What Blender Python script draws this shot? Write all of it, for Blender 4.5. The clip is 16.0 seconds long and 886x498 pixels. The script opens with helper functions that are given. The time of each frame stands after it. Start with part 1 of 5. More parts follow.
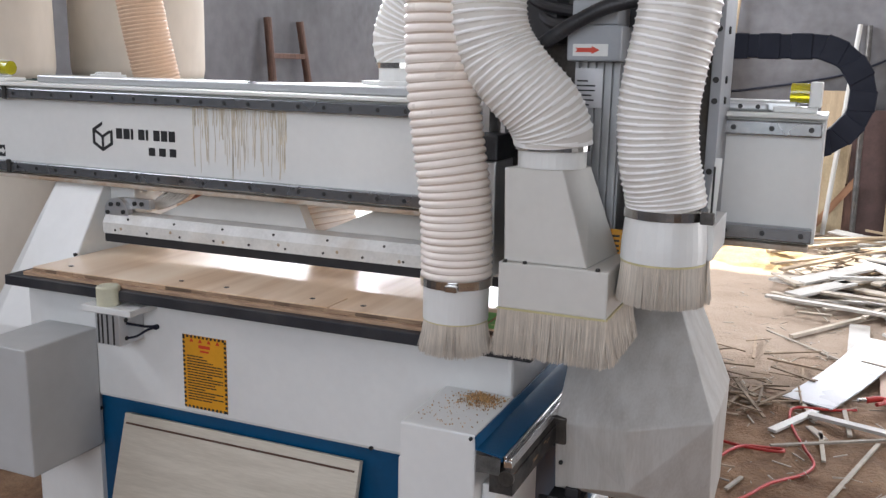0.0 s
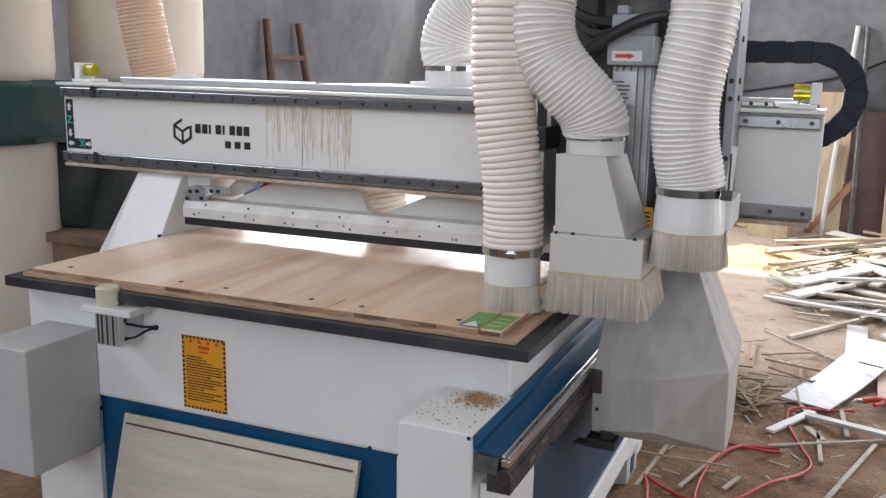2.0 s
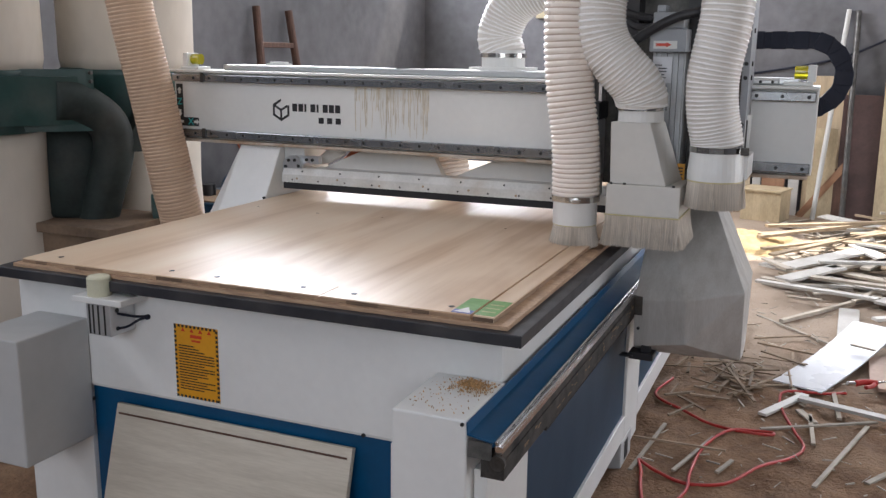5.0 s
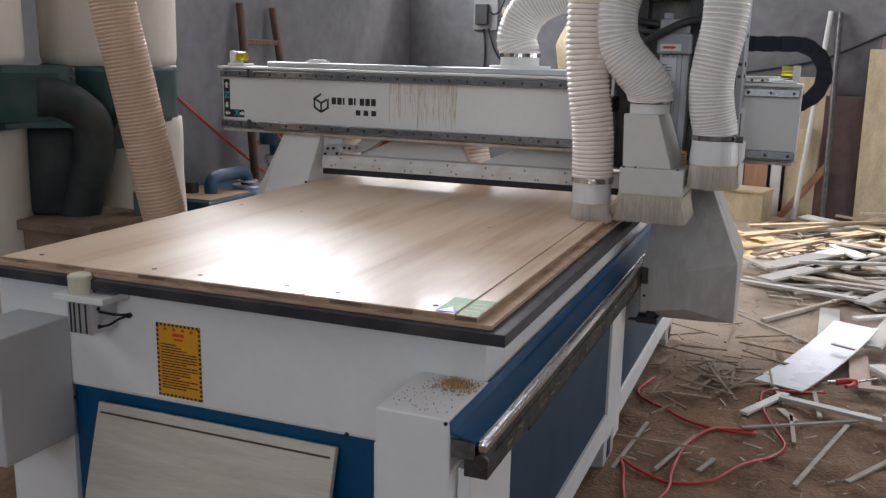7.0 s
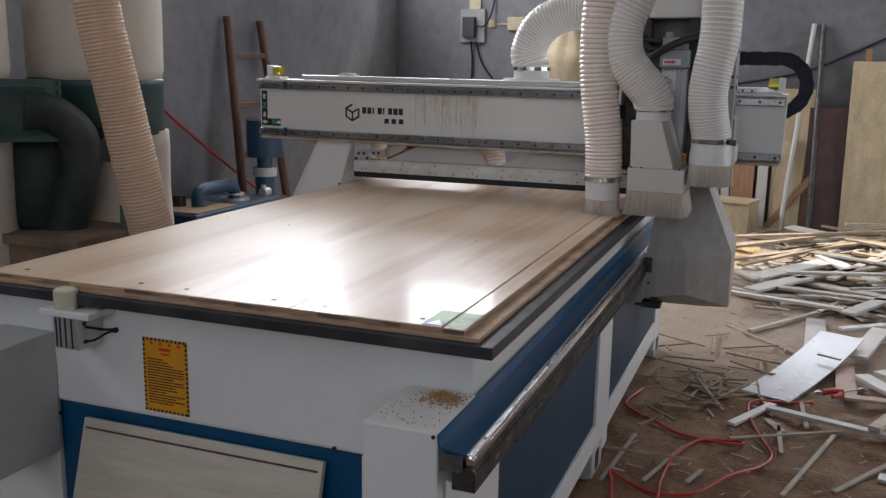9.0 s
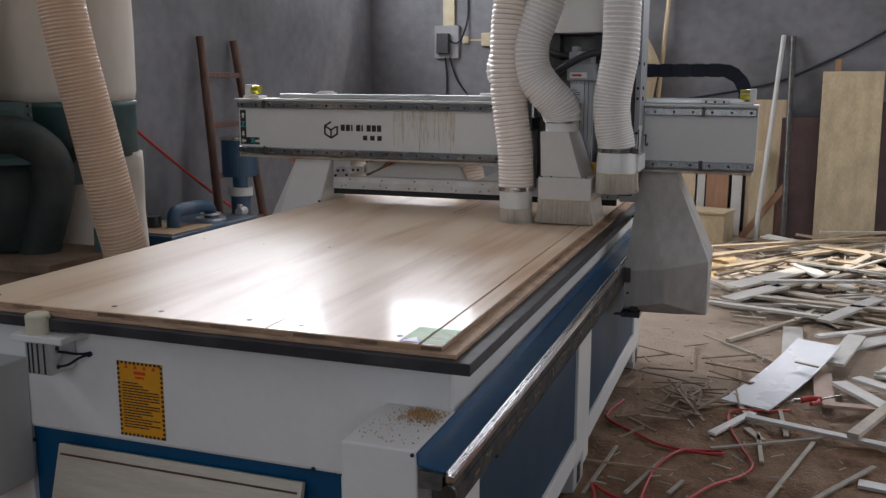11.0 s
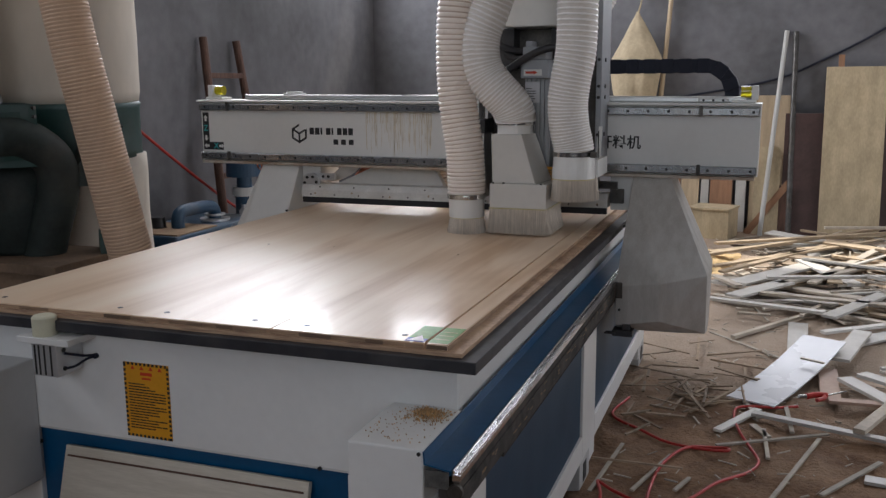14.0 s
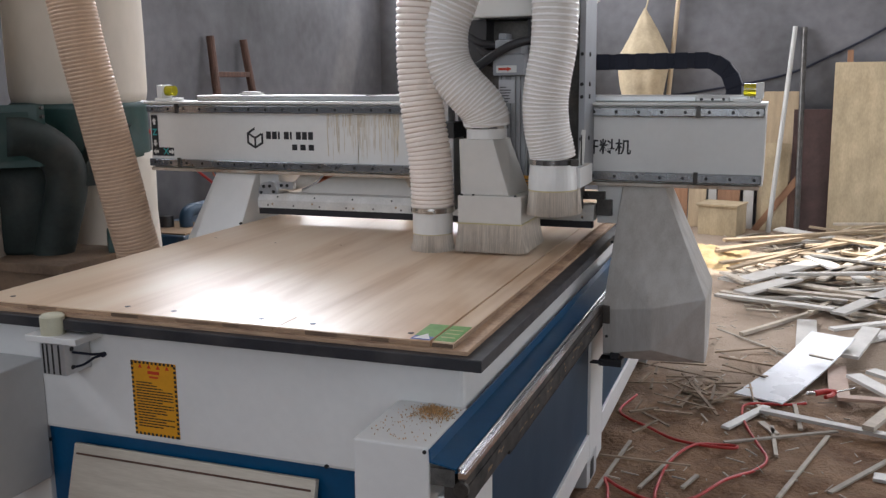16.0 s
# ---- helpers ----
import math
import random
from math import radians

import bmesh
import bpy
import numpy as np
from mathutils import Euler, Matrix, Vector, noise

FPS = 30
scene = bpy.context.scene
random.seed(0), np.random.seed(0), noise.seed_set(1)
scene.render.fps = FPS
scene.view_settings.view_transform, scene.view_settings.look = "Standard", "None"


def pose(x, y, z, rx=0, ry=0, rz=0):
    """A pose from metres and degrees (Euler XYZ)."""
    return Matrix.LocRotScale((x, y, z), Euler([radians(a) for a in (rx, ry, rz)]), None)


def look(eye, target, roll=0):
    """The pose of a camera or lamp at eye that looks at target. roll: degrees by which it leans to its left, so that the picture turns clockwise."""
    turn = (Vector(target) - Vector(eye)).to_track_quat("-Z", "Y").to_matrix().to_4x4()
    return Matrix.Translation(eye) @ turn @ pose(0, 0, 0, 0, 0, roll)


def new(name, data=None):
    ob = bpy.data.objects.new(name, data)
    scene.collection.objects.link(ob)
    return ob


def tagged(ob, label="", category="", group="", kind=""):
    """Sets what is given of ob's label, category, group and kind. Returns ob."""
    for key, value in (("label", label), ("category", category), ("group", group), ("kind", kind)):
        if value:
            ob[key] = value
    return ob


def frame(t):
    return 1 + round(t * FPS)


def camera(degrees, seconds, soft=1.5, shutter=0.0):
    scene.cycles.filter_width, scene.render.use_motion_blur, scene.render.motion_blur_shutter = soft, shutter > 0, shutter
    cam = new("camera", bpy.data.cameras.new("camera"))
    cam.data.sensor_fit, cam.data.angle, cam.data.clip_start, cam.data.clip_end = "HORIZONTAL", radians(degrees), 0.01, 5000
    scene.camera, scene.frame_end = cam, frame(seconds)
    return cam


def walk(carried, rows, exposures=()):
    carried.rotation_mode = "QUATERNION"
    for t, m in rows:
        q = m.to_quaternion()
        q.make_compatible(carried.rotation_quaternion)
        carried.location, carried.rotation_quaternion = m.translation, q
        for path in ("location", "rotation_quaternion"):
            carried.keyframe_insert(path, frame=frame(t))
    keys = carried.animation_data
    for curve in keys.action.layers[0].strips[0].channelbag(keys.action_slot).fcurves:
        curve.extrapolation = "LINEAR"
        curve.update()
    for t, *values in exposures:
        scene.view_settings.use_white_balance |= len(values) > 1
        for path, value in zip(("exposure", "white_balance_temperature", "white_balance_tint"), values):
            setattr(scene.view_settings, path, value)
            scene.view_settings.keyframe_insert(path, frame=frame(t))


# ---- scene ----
# ---- camera ----
cam = camera(52.2, 16.0, soft=1.4)
PATH = [
    (0, (0.586, -1.692, 1.387), (-0.186, 0.111, 0.995), 1.1),
    (0.5, (0.588, -1.692, 1.388), (-0.181, 0.112, 0.996), 1.2),
    (1, (0.586, -1.694, 1.387), (-0.183, 0.11, 0.997), 1.2),
    (1.5, (0.592, -1.699, 1.39), (-0.18, 0.104, 1.0), 1.2),
    (2, (0.592, -1.701, 1.388), (-0.178, 0.103, 0.999), 1.1),
    (2.5, (0.593, -1.697, 1.389), (-0.173, 0.109, 0.997), 1.0),
    (3, (0.591, -1.695, 1.385), (-0.174, 0.11, 0.987), 0.9),
    (3.5, (0.592, -1.694, 1.386), (-0.168, 0.111, 0.979), 0.9),
    (4, (0.591, -1.695, 1.386), (-0.167, 0.109, 0.973), 0.8),
    (6.5, (0.594, -1.696, 1.384), (-0.142, 0.115, 0.965), 0.8),
    (7, (0.591, -1.695, 1.386), (-0.129, 0.124, 0.967), 1.1),
    (7.5, (0.593, -1.694, 1.387), (-0.116, 0.129, 0.971), 1.1),
    (8, (0.593, -1.694, 1.386), (-0.111, 0.133, 0.979), 1.0),
    (8.5, (0.592, -1.696, 1.39), (-0.107, 0.134, 0.989), 1.1),
    (9, (0.595, -1.697, 1.39), (-0.103, 0.135, 0.997), 1.0),
    (11.5, (0.602, -1.689, 1.39), (-0.052, 0.167, 1.035), -0.0),
    (12, (0.604, -1.69, 1.391), (-0.061, 0.163, 1.038), -0.3),
    (12.5, (0.606, -1.691, 1.39), (-0.06, 0.16, 1.029), -0.4),
    (13, (0.608, -1.693, 1.392), (-0.058, 0.158, 1.03), -0.4),
    (13.5, (0.608, -1.693, 1.39), (-0.058, 0.159, 1.031), -0.5),
    (14, (0.6, -1.692, 1.392), (-0.066, 0.159, 1.03), -0.4),
    (14.5, (0.604, -1.691, 1.391), (-0.067, 0.158, 1.029), -0.5),
    (15, (0.605, -1.692, 1.392), (-0.065, 0.157, 1.028), -0.6),
    (15.5, (0.606, -1.692, 1.392), (-0.074, 0.154, 1.031), -0.7),
    (16, (0.606, -1.691, 1.393), (-0.077, 0.153, 1.026), -0.7),
]
walk(cam, [(t, look(eye, target, roll)) for t, eye, target, roll in PATH],
     exposures=[(0, 1.01), (2, 1.02), (3, 0.96), (3.5, 0.82), (4, 0.77), (6.5, 0.4), (7, 0.25), (7.5, 0.12), (8.5, 0.0), (9, -0.1), (12.5, -0.25), (14.5, -0.12), (15, 0.0), (16, 0.4)])

# ---- world, sun, light through openings ----
world = bpy.data.worlds.new("sky")
scene.world = world
world.use_nodes = True
wn = world.node_tree
sky = wn.nodes.new("ShaderNodeTexSky")
sky.sky_type, sky.sun_disc = "NISHITA", False
sky.sun_elevation, sky.sun_rotation = radians(59), radians(11)
wn.nodes["Background"].inputs[1].default_value = 0.12
wn.links.new(sky.outputs[0], wn.nodes["Background"].inputs[0])
sun_data = bpy.data.lights.new("sun", "SUN")
sun_data.energy, sun_data.angle, sun_data.color = 5.0, radians(0.6), (1.0, 0.93, 0.82)
sun = new("sun", sun_data)
sun.matrix_world = look((0, 0, 0), (-0.10, -0.50, -0.86))


def opening_light(x, y, z, target, w, h, watts, color=(0.92, 0.925, 0.98)):
    """Sky light that stands in an opening."""
    d = bpy.data.lights.new("opening_light", "AREA")
    d.shape, d.size, d.size_y, d.energy, d.color = "RECTANGLE", w, h, watts, color
    ob = new("opening_light", d)
    ob.matrix_world = look((x, y, z), target)
    return ob


ROOM = dict(x0=-3.4, x1=6.0, y0=-6.0, y1=7.3, z1=4.7)
# openings: (along, along, low, high)
# the second left opening and the front one are unseen, added for fill
WIN_LEFT = [(3.3, 6.6, 2.4, 3.8), (-3.5, 0.5, 2.3, 3.7)]
WIN_BACK = [(-3.3, -2.25, 2.58, 3.8), (0.2, 3.2, 2.4, 4.5)]
DOOR_RIGHT = [(1.6, 5.3, 0.0, 3.4)]
FILL_FRONT = [(-1.4, 3.8, 1.4, 3.8)]
opening_light(-3.62, 4.95, 3.1, (0, 4.95, 2.2), 3.3, 1.4, 245)
# added fill on the gantry front and the dust collector
opening_light(-3.62, -1.5, 3.0, (0, -1.5, 2.2), 4.0, 1.4, 45)
opening_light(-2.775, 7.52, 3.19, (-2.4, 0, 2.2), 1.05, 1.22, 55)
opening_light(1.7, 7.52, 3.45, (1.7, 0, 1.2), 3.0, 2.1, 125)
opening_light(6.05, 3.45, 1.7, (0, 3.6, 1.0), 3.7, 3.4, 105)
# added fill from behind the viewer on all front faces
opening_light(1.2, -6.05, 2.6, (-0.4, 0, 0.9), 5.2, 2.4, 80)


# ---- materials ----
def mat(name, color, rough=0.5, metal=0.0, var=0.12, scale=6.0, bump=0.0, bscale=60.0, color2=None, stretch=(1, 1, 1), coat=0.0,
        rough_var=0.1, island=0.0, trans=0.0, dirt=None, dirt_amount=0.45, alpha=1.0, detail=5.0):
    """A surface with two scales of variation, fine relief and optional dirt blotches."""
    m = bpy.data.materials.new(name)
    m.use_nodes = True
    nt, b = m.node_tree, m.node_tree.nodes["Principled BSDF"]
    N, L = nt.nodes.new, nt.links.new
    tc, mp = N("ShaderNodeTexCoord"), N("ShaderNodeMapping")
    mp.inputs["Scale"].default_value = stretch
    L(tc.outputs["Object"], mp.inputs[0])
    n1, n2 = N("ShaderNodeTexNoise"), N("ShaderNodeTexNoise")
    for n, s in ((n1, scale), (n2, scale * 9)):
        n.inputs["Scale"].default_value, n.inputs["Detail"].default_value = s, detail
        L(mp.outputs[0], n.inputs["Vector"])
    c2 = color2 or tuple(c * (1 - 2.2 * var) for c in color)
    mix = N("ShaderNodeMix")
    mix.data_type = "RGBA"
    mix.inputs[6].default_value, mix.inputs[7].default_value = (*color, 1), (*c2, 1)
    ramp = N("ShaderNodeMapRange")
    ramp.inputs[1].default_value, ramp.inputs[2].default_value = 0.38, 0.68
    add = N("ShaderNodeMath")
    add.operation = "MULTIPLY_ADD"
    add.inputs[1].default_value = 0.35
    L(n2.outputs[0], add.inputs[0])
    sc = N("ShaderNodeMath")
    sc.operation = "MULTIPLY"
    sc.inputs[1].default_value = 0.68
    L(n1.outputs[0], sc.inputs[0])
    L(sc.outputs[0], add.inputs[2])
    L(add.outputs[0], ramp.inputs[0])
    L(ramp.outputs[0], mix.inputs[0])
    out = mix.outputs[2]
    if dirt:
        nd = N("ShaderNodeTexNoise")
        nd.inputs["Scale"].default_value, nd.inputs["Detail"].default_value = scale * 0.45, 7
        L(tc.outputs["Object"], nd.inputs["Vector"])
        rd = N("ShaderNodeMapRange")
        rd.inputs[1].default_value, rd.inputs[2].default_value, rd.inputs[4].default_value = 0.52, 0.78, dirt_amount
        L(nd.outputs[0], rd.inputs[0])
        md = N("ShaderNodeMix")
        md.data_type = "RGBA"
        md.inputs[7].default_value = (*dirt, 1)
        L(rd.outputs[0], md.inputs[0])
        L(out, md.inputs[6])
        out = md.outputs[2]
    if island:
        geo, info = N("ShaderNodeNewGeometry"), N("ShaderNodeObjectInfo")
        s = N("ShaderNodeMath")
        L(geo.outputs["Random Per Island"], s.inputs[0])
        L(info.outputs["Random"], s.inputs[1])
        fr = N("ShaderNodeMath")
        fr.operation = "FRACT"
        L(s.outputs[0], fr.inputs[0])
        hs = N("ShaderNodeMapRange")
        hs.inputs[3].default_value, hs.inputs[4].default_value = 1 - island, 1 + island * 0.6
        L(fr.outputs[0], hs.inputs[0])
        hv = N("ShaderNodeHueSaturation")
        L(hs.outputs[0], hv.inputs["Value"])
        L(out, hv.inputs["Color"])
        out = hv.outputs[0]
    L(out, b.inputs["Base Color"])
    b.inputs["Metallic"].default_value = metal
    rr = N("ShaderNodeMapRange")
    rr.inputs[3].default_value, rr.inputs[4].default_value = max(0.02, rough - rough_var), min(1, rough + rough_var)
    L(n1.outputs[0], rr.inputs[0])
    L(rr.outputs[0], b.inputs["Roughness"])
    if coat:
        b.inputs["Coat Weight"].default_value, b.inputs["Coat Roughness"].default_value = coat, 0.08
    if trans:
        b.inputs["Transmission Weight"].default_value = trans
    if bump:
        nb, bp = N("ShaderNodeTexNoise"), N("ShaderNodeBump")
        nb.inputs["Scale"].default_value, nb.inputs["Detail"].default_value = bscale, 6
        L(mp.outputs[0], nb.inputs["Vector"])
        bp.inputs["Strength"].default_value, bp.inputs["Distance"].default_value = bump, 0.02
        L(nb.outputs[0], bp.inputs["Height"])
        L(bp.outputs[0], b.inputs["Normal"])
    return m


M = {}
M["white"] = mat("white_powder_coat", (0.74, 0.74, 0.72), 0.38, var=0.03, scale=5, bump=0.03, bscale=220, dirt=(0.5, 0.46, 0.38), dirt_amount=0.14)
# dusty white, its base greyed to hold the shade on the left beam end
M["white_dusty_shaded"] = mat("dusty_shaded_white_coat", (0.48, 0.485, 0.48), 0.45, var=0.05, scale=3.2, bump=0.03, bscale=220, dirt=(0.42, 0.40, 0.36), dirt_amount=0.3)
M["chipped"] = mat("chipped_white_coat", (0.66, 0.655, 0.63), 0.45, var=0.1, scale=14, dirt=(0.42, 0.33, 0.23), dirt_amount=0.6)
M["hood"] = mat("grey_white_hood_coat", (0.61, 0.59, 0.55), 0.42, var=0.04, scale=5, bump=0.03, bscale=220, dirt=(0.46, 0.43, 0.37), dirt_amount=0.25)
# streaks are dirt; the low base tone is shade on the down-tilted front
M["skirt"] = mat("streaked_shaded_white_coat", (0.52, 0.505, 0.475), 0.48, var=0.05, scale=3.4, stretch=(9, 9, 0.13), color2=(0.42, 0.395, 0.36), dirt=(0.5, 0.46, 0.4), dirt_amount=0.15, detail=2)
M["rust_edge"] = mat("rusty_white_coat", (0.52, 0.48, 0.42), 0.55, var=0.2, scale=7, dirt=(0.28, 0.16, 0.08), dirt_amount=0.95, color2=(0.34, 0.24, 0.16))
M["grime"] = mat("greasy_black_steel", (0.045, 0.04, 0.036), 0.75, 0.0, var=0.4, scale=22, dirt=(0.14, 0.11, 0.085), dirt_amount=0.6)
M["frame"] = mat("dark_phenolic", (0.026, 0.027, 0.033), 0.5, var=0.15, scale=20, dirt=(0.14, 0.13, 0.12), dirt_amount=0.25)
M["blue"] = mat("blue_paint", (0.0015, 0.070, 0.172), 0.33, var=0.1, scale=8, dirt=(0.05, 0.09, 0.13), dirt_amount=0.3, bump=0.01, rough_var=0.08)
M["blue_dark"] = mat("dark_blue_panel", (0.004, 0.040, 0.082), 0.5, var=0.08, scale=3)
M["steel"] = mat("ground_steel", (0.82, 0.82, 0.83), 0.22, 1.0, var=0.1, scale=12)
M["steel_dark"] = mat("oily_steel", (0.11, 0.105, 0.10), 0.48, 0.7, var=0.25, scale=18, dirt=(0.09, 0.07, 0.05), dirt_amount=0.6)
M["alu"] = mat("anodised_aluminium", (0.6, 0.61, 0.62), 0.36, 0.75, var=0.05, scale=10)
M["alu_dull"] = mat("dull_aluminium", (0.36, 0.365, 0.375), 0.42, 0.6, var=0.06, scale=10, dirt=(0.22, 0.21, 0.2), dirt_amount=0.4)
M["rail"] = mat("gantry_rail_steel", (0.36, 0.375, 0.395), 0.26, 0.85, var=0.12, scale=9, dirt=(0.24, 0.17, 0.11), dirt_amount=0.5)
M["black"] = mat("black_plastic", (0.022, 0.022, 0.026), 0.45, var=0.15, scale=20, bump=0.02)
M["film"] = mat("dusty_plastic_film", (0.16, 0.155, 0.145), 0.6, var=0.3, scale=40, trans=0.3)
M["grey_paint"] = mat("grey_machine_paint", (0.34, 0.355, 0.38), 0.45, var=0.05, scale=8)
M["rubber"] = mat("black_rubber", (0.014, 0.014, 0.017), 0.65, var=0.1, scale=20)
M["blackhole"] = mat("bolt_black", (0.02, 0.02, 0.02), 0.5, var=0.1)
M["hose"] = mat("pvc_hose_clear_white", (0.70, 0.66, 0.61), 0.38, var=0.04, scale=9, trans=0.05)
M["hose_pink"] = mat("pvc_hose_warm_white", (0.94, 0.855, 0.78), 0.3, var=0.03, scale=7, trans=0.06, dirt=(0.80, 0.67, 0.58), dirt_amount=0.3)
M["hose_tan"] = mat("pvc_hose_tan", (0.62, 0.43, 0.295), 0.55, var=0.06, scale=6, trans=0.05, dirt=(0.46, 0.33, 0.23), dirt_amount=0.5)
M["bristle"] = mat("grey_nylon_bristle", (0.66, 0.59, 0.505), 0.5, var=0.06, scale=40, island=0.22)
M["glue"] = mat("yellowed_glue", (0.62, 0.55, 0.3), 0.5, var=0.1, scale=40)
M["orange"] = mat("orange_label", (0.72, 0.33, 0.02), 0.42, var=0.06, scale=12)
M["red"] = mat("red_print", (0.6, 0.05, 0.02), 0.45, var=0.05)
M["ink"] = mat("black_print", (0.018, 0.018, 0.02), 0.5, var=0.05)
M["teal"] = mat("teal_print", (0.05, 0.42, 0.42), 0.5, var=0.05)
M["green_lbl"] = mat("green_sticker", (0.13, 0.34, 0.07), 0.38, var=0.1, scale=60)
M["blue_lbl"] = mat("blue_sticker", (0.05, 0.09, 0.35), 0.42, var=0.1, scale=60)
M["edge"] = mat("blockboard_edge", (0.40, 0.27, 0.17), 0.7, var=0.28, scale=5, stretch=(3, 3, 40), bump=0.15, bscale=80, color2=(0.2, 0.12, 0.08), island=0.6)
M["creamboard"] = mat("cream_laminate", (0.62, 0.57, 0.48), 0.42, var=0.06, scale=3, stretch=(1, 1, 10), color2=(0.48, 0.43, 0.35))
M["ply"] = mat("plywood_face", (0.52, 0.42, 0.27), 0.55, var=0.16, scale=4, stretch=(2.2, 2.2, 0.9), bump=0.05, dirt=(0.33, 0.22, 0.1), dirt_amount=0.35)
M["wood_red"] = mat("reddish_wood", (0.34, 0.18, 0.10), 0.6, var=0.15, scale=5, stretch=(6, 6, 0.7), bump=0.05)
M["wood_pale"] = mat("pale_wood", (0.49, 0.38, 0.25), 0.6, var=0.12, scale=5, stretch=(6, 6, 0.7), bump=0.05)
M["wood_dark"] = mat("dark_brown_board", (0.085, 0.045, 0.04), 0.5, var=0.2, scale=6)
M["ladder"] = mat("weathered_ladder_wood", (0.13, 0.065, 0.045), 0.7, var=0.25, scale=12, stretch=(4, 4, 0.6), bump=0.15)
M["scrap_white"] = mat("white_laminate_offcut", (0.60, 0.58, 0.54), 0.42, var=0.08, scale=8, island=0.3, dirt=(0.45, 0.36, 0.26), dirt_amount=0.35)
M["sheet"] = mat("glossy_white_laminate", (0.58, 0.595, 0.63), 0.28, var=0.03, scale=3, dirt=(0.55, 0.5, 0.45), dirt_amount=0.15)
M["scrap_wood"] = mat("raw_wood_offcut", (0.46, 0.35, 0.23), 0.65, var=0.15, scale=9, island=0.35, bump=0.08)
M["scrap_grey"] = mat("grey_weathered_offcut", (0.50, 0.44, 0.36), 0.65, var=0.15, scale=9, island=0.35, bump=0.08)
M["scrap_pink"] = mat("pinkish_board_back", (0.46, 0.32, 0.25), 0.6, var=0.1, scale=7, bump=0.05)
M["dust_chip"] = mat("sawdust_chips", (0.64, 0.39, 0.18), 0.8, var=0.2, scale=50, island=0.5)
M["twig"] = mat("brown_twigs", (0.34, 0.25, 0.17), 0.75, var=0.2, scale=15, island=0.4)
M["air_hose"] = mat("red_air_hose", (0.46, 0.025, 0.02), 0.42, var=0.08, scale=20, dirt=(0.35, 0.12, 0.08), dirt_amount=0.3)
M["chrome"] = mat("polished_clamp_steel", (0.7, 0.69, 0.67), 0.16, 1.0, var=0.08, scale=30)
M["bag"] = mat("white_filter_cloth", (0.66, 0.60, 0.52), 0.85, var=0.06, scale=2.2, bump=0.06, bscale=300, stretch=(1, 1, 0.5), dirt=(0.5, 0.4, 0.3), dirt_amount=0.4)
M["green"] = mat("dark_green_enamel", (0.012, 0.055, 0.050), 0.45, var=0.15, scale=6, dirt=(0.15, 0.16, 0.15), dirt_amount=0.6)
M["green_dusty"] = mat("dusty_dark_casting", (0.022, 0.034, 0.031), 0.7, var=0.25, scale=7, dirt=(0.08, 0.07, 0.06), dirt_amount=0.7)
M["blue_pump"] = mat("blue_pump_enamel", (0.014, 0.055, 0.11), 0.45, var=0.12, scale=7, dirt=(0.2, 0.17, 0.13), dirt_amount=0.5)
M["dusty"] = mat("sawdust_covered_top", (0.3, 0.2, 0.12), 0.85, var=0.15, scale=8, bump=0.1)
M["canvas"] = mat("cream_canvas_sack", (0.50, 0.41, 0.275), 0.85, var=0.16, scale=4, bump=0.1, bscale=250)
M["nylon"] = mat("yellowed_nylon", (0.66, 0.64, 0.48), 0.4, var=0.05, scale=20, trans=0.1)
M["yellow_glass"] = mat("yellow_polyurethane", (0.62, 0.55, 0.02), 0.12, var=0.1, scale=20, trans=0.45, coat=0.5)
M["cable"] = mat("black_cable", (0.006, 0.009, 0.024), 0.7, var=0.1, scale=20)
M["old_plastic"] = mat("yellowed_socket_plastic", (0.40, 0.34, 0.22), 0.5, var=0.1, scale=12, dirt=(0.2, 0.16, 0.1), dirt_amount=0.5)
M["pipe_grey"] = mat("light_grey_pipe", (0.5, 0.5, 0.48), 0.5, var=0.05, scale=8, dirt=(0.36, 0.33, 0.28), dirt_amount=0.4)
M["grey_box"] = mat("grey_switch_box", (0.21, 0.21, 0.215), 0.5, var=0.05, scale=8)
M["silver_lbl"] = mat("silver_plate", (0.5, 0.5, 0.52), 0.4, 0.3, var=0.05, scale=10)
M["duct_dust"] = mat("dusty_wooden_stand", (0.22, 0.15, 0.10), 0.8, var=0.2, scale=6, bump=0.1)


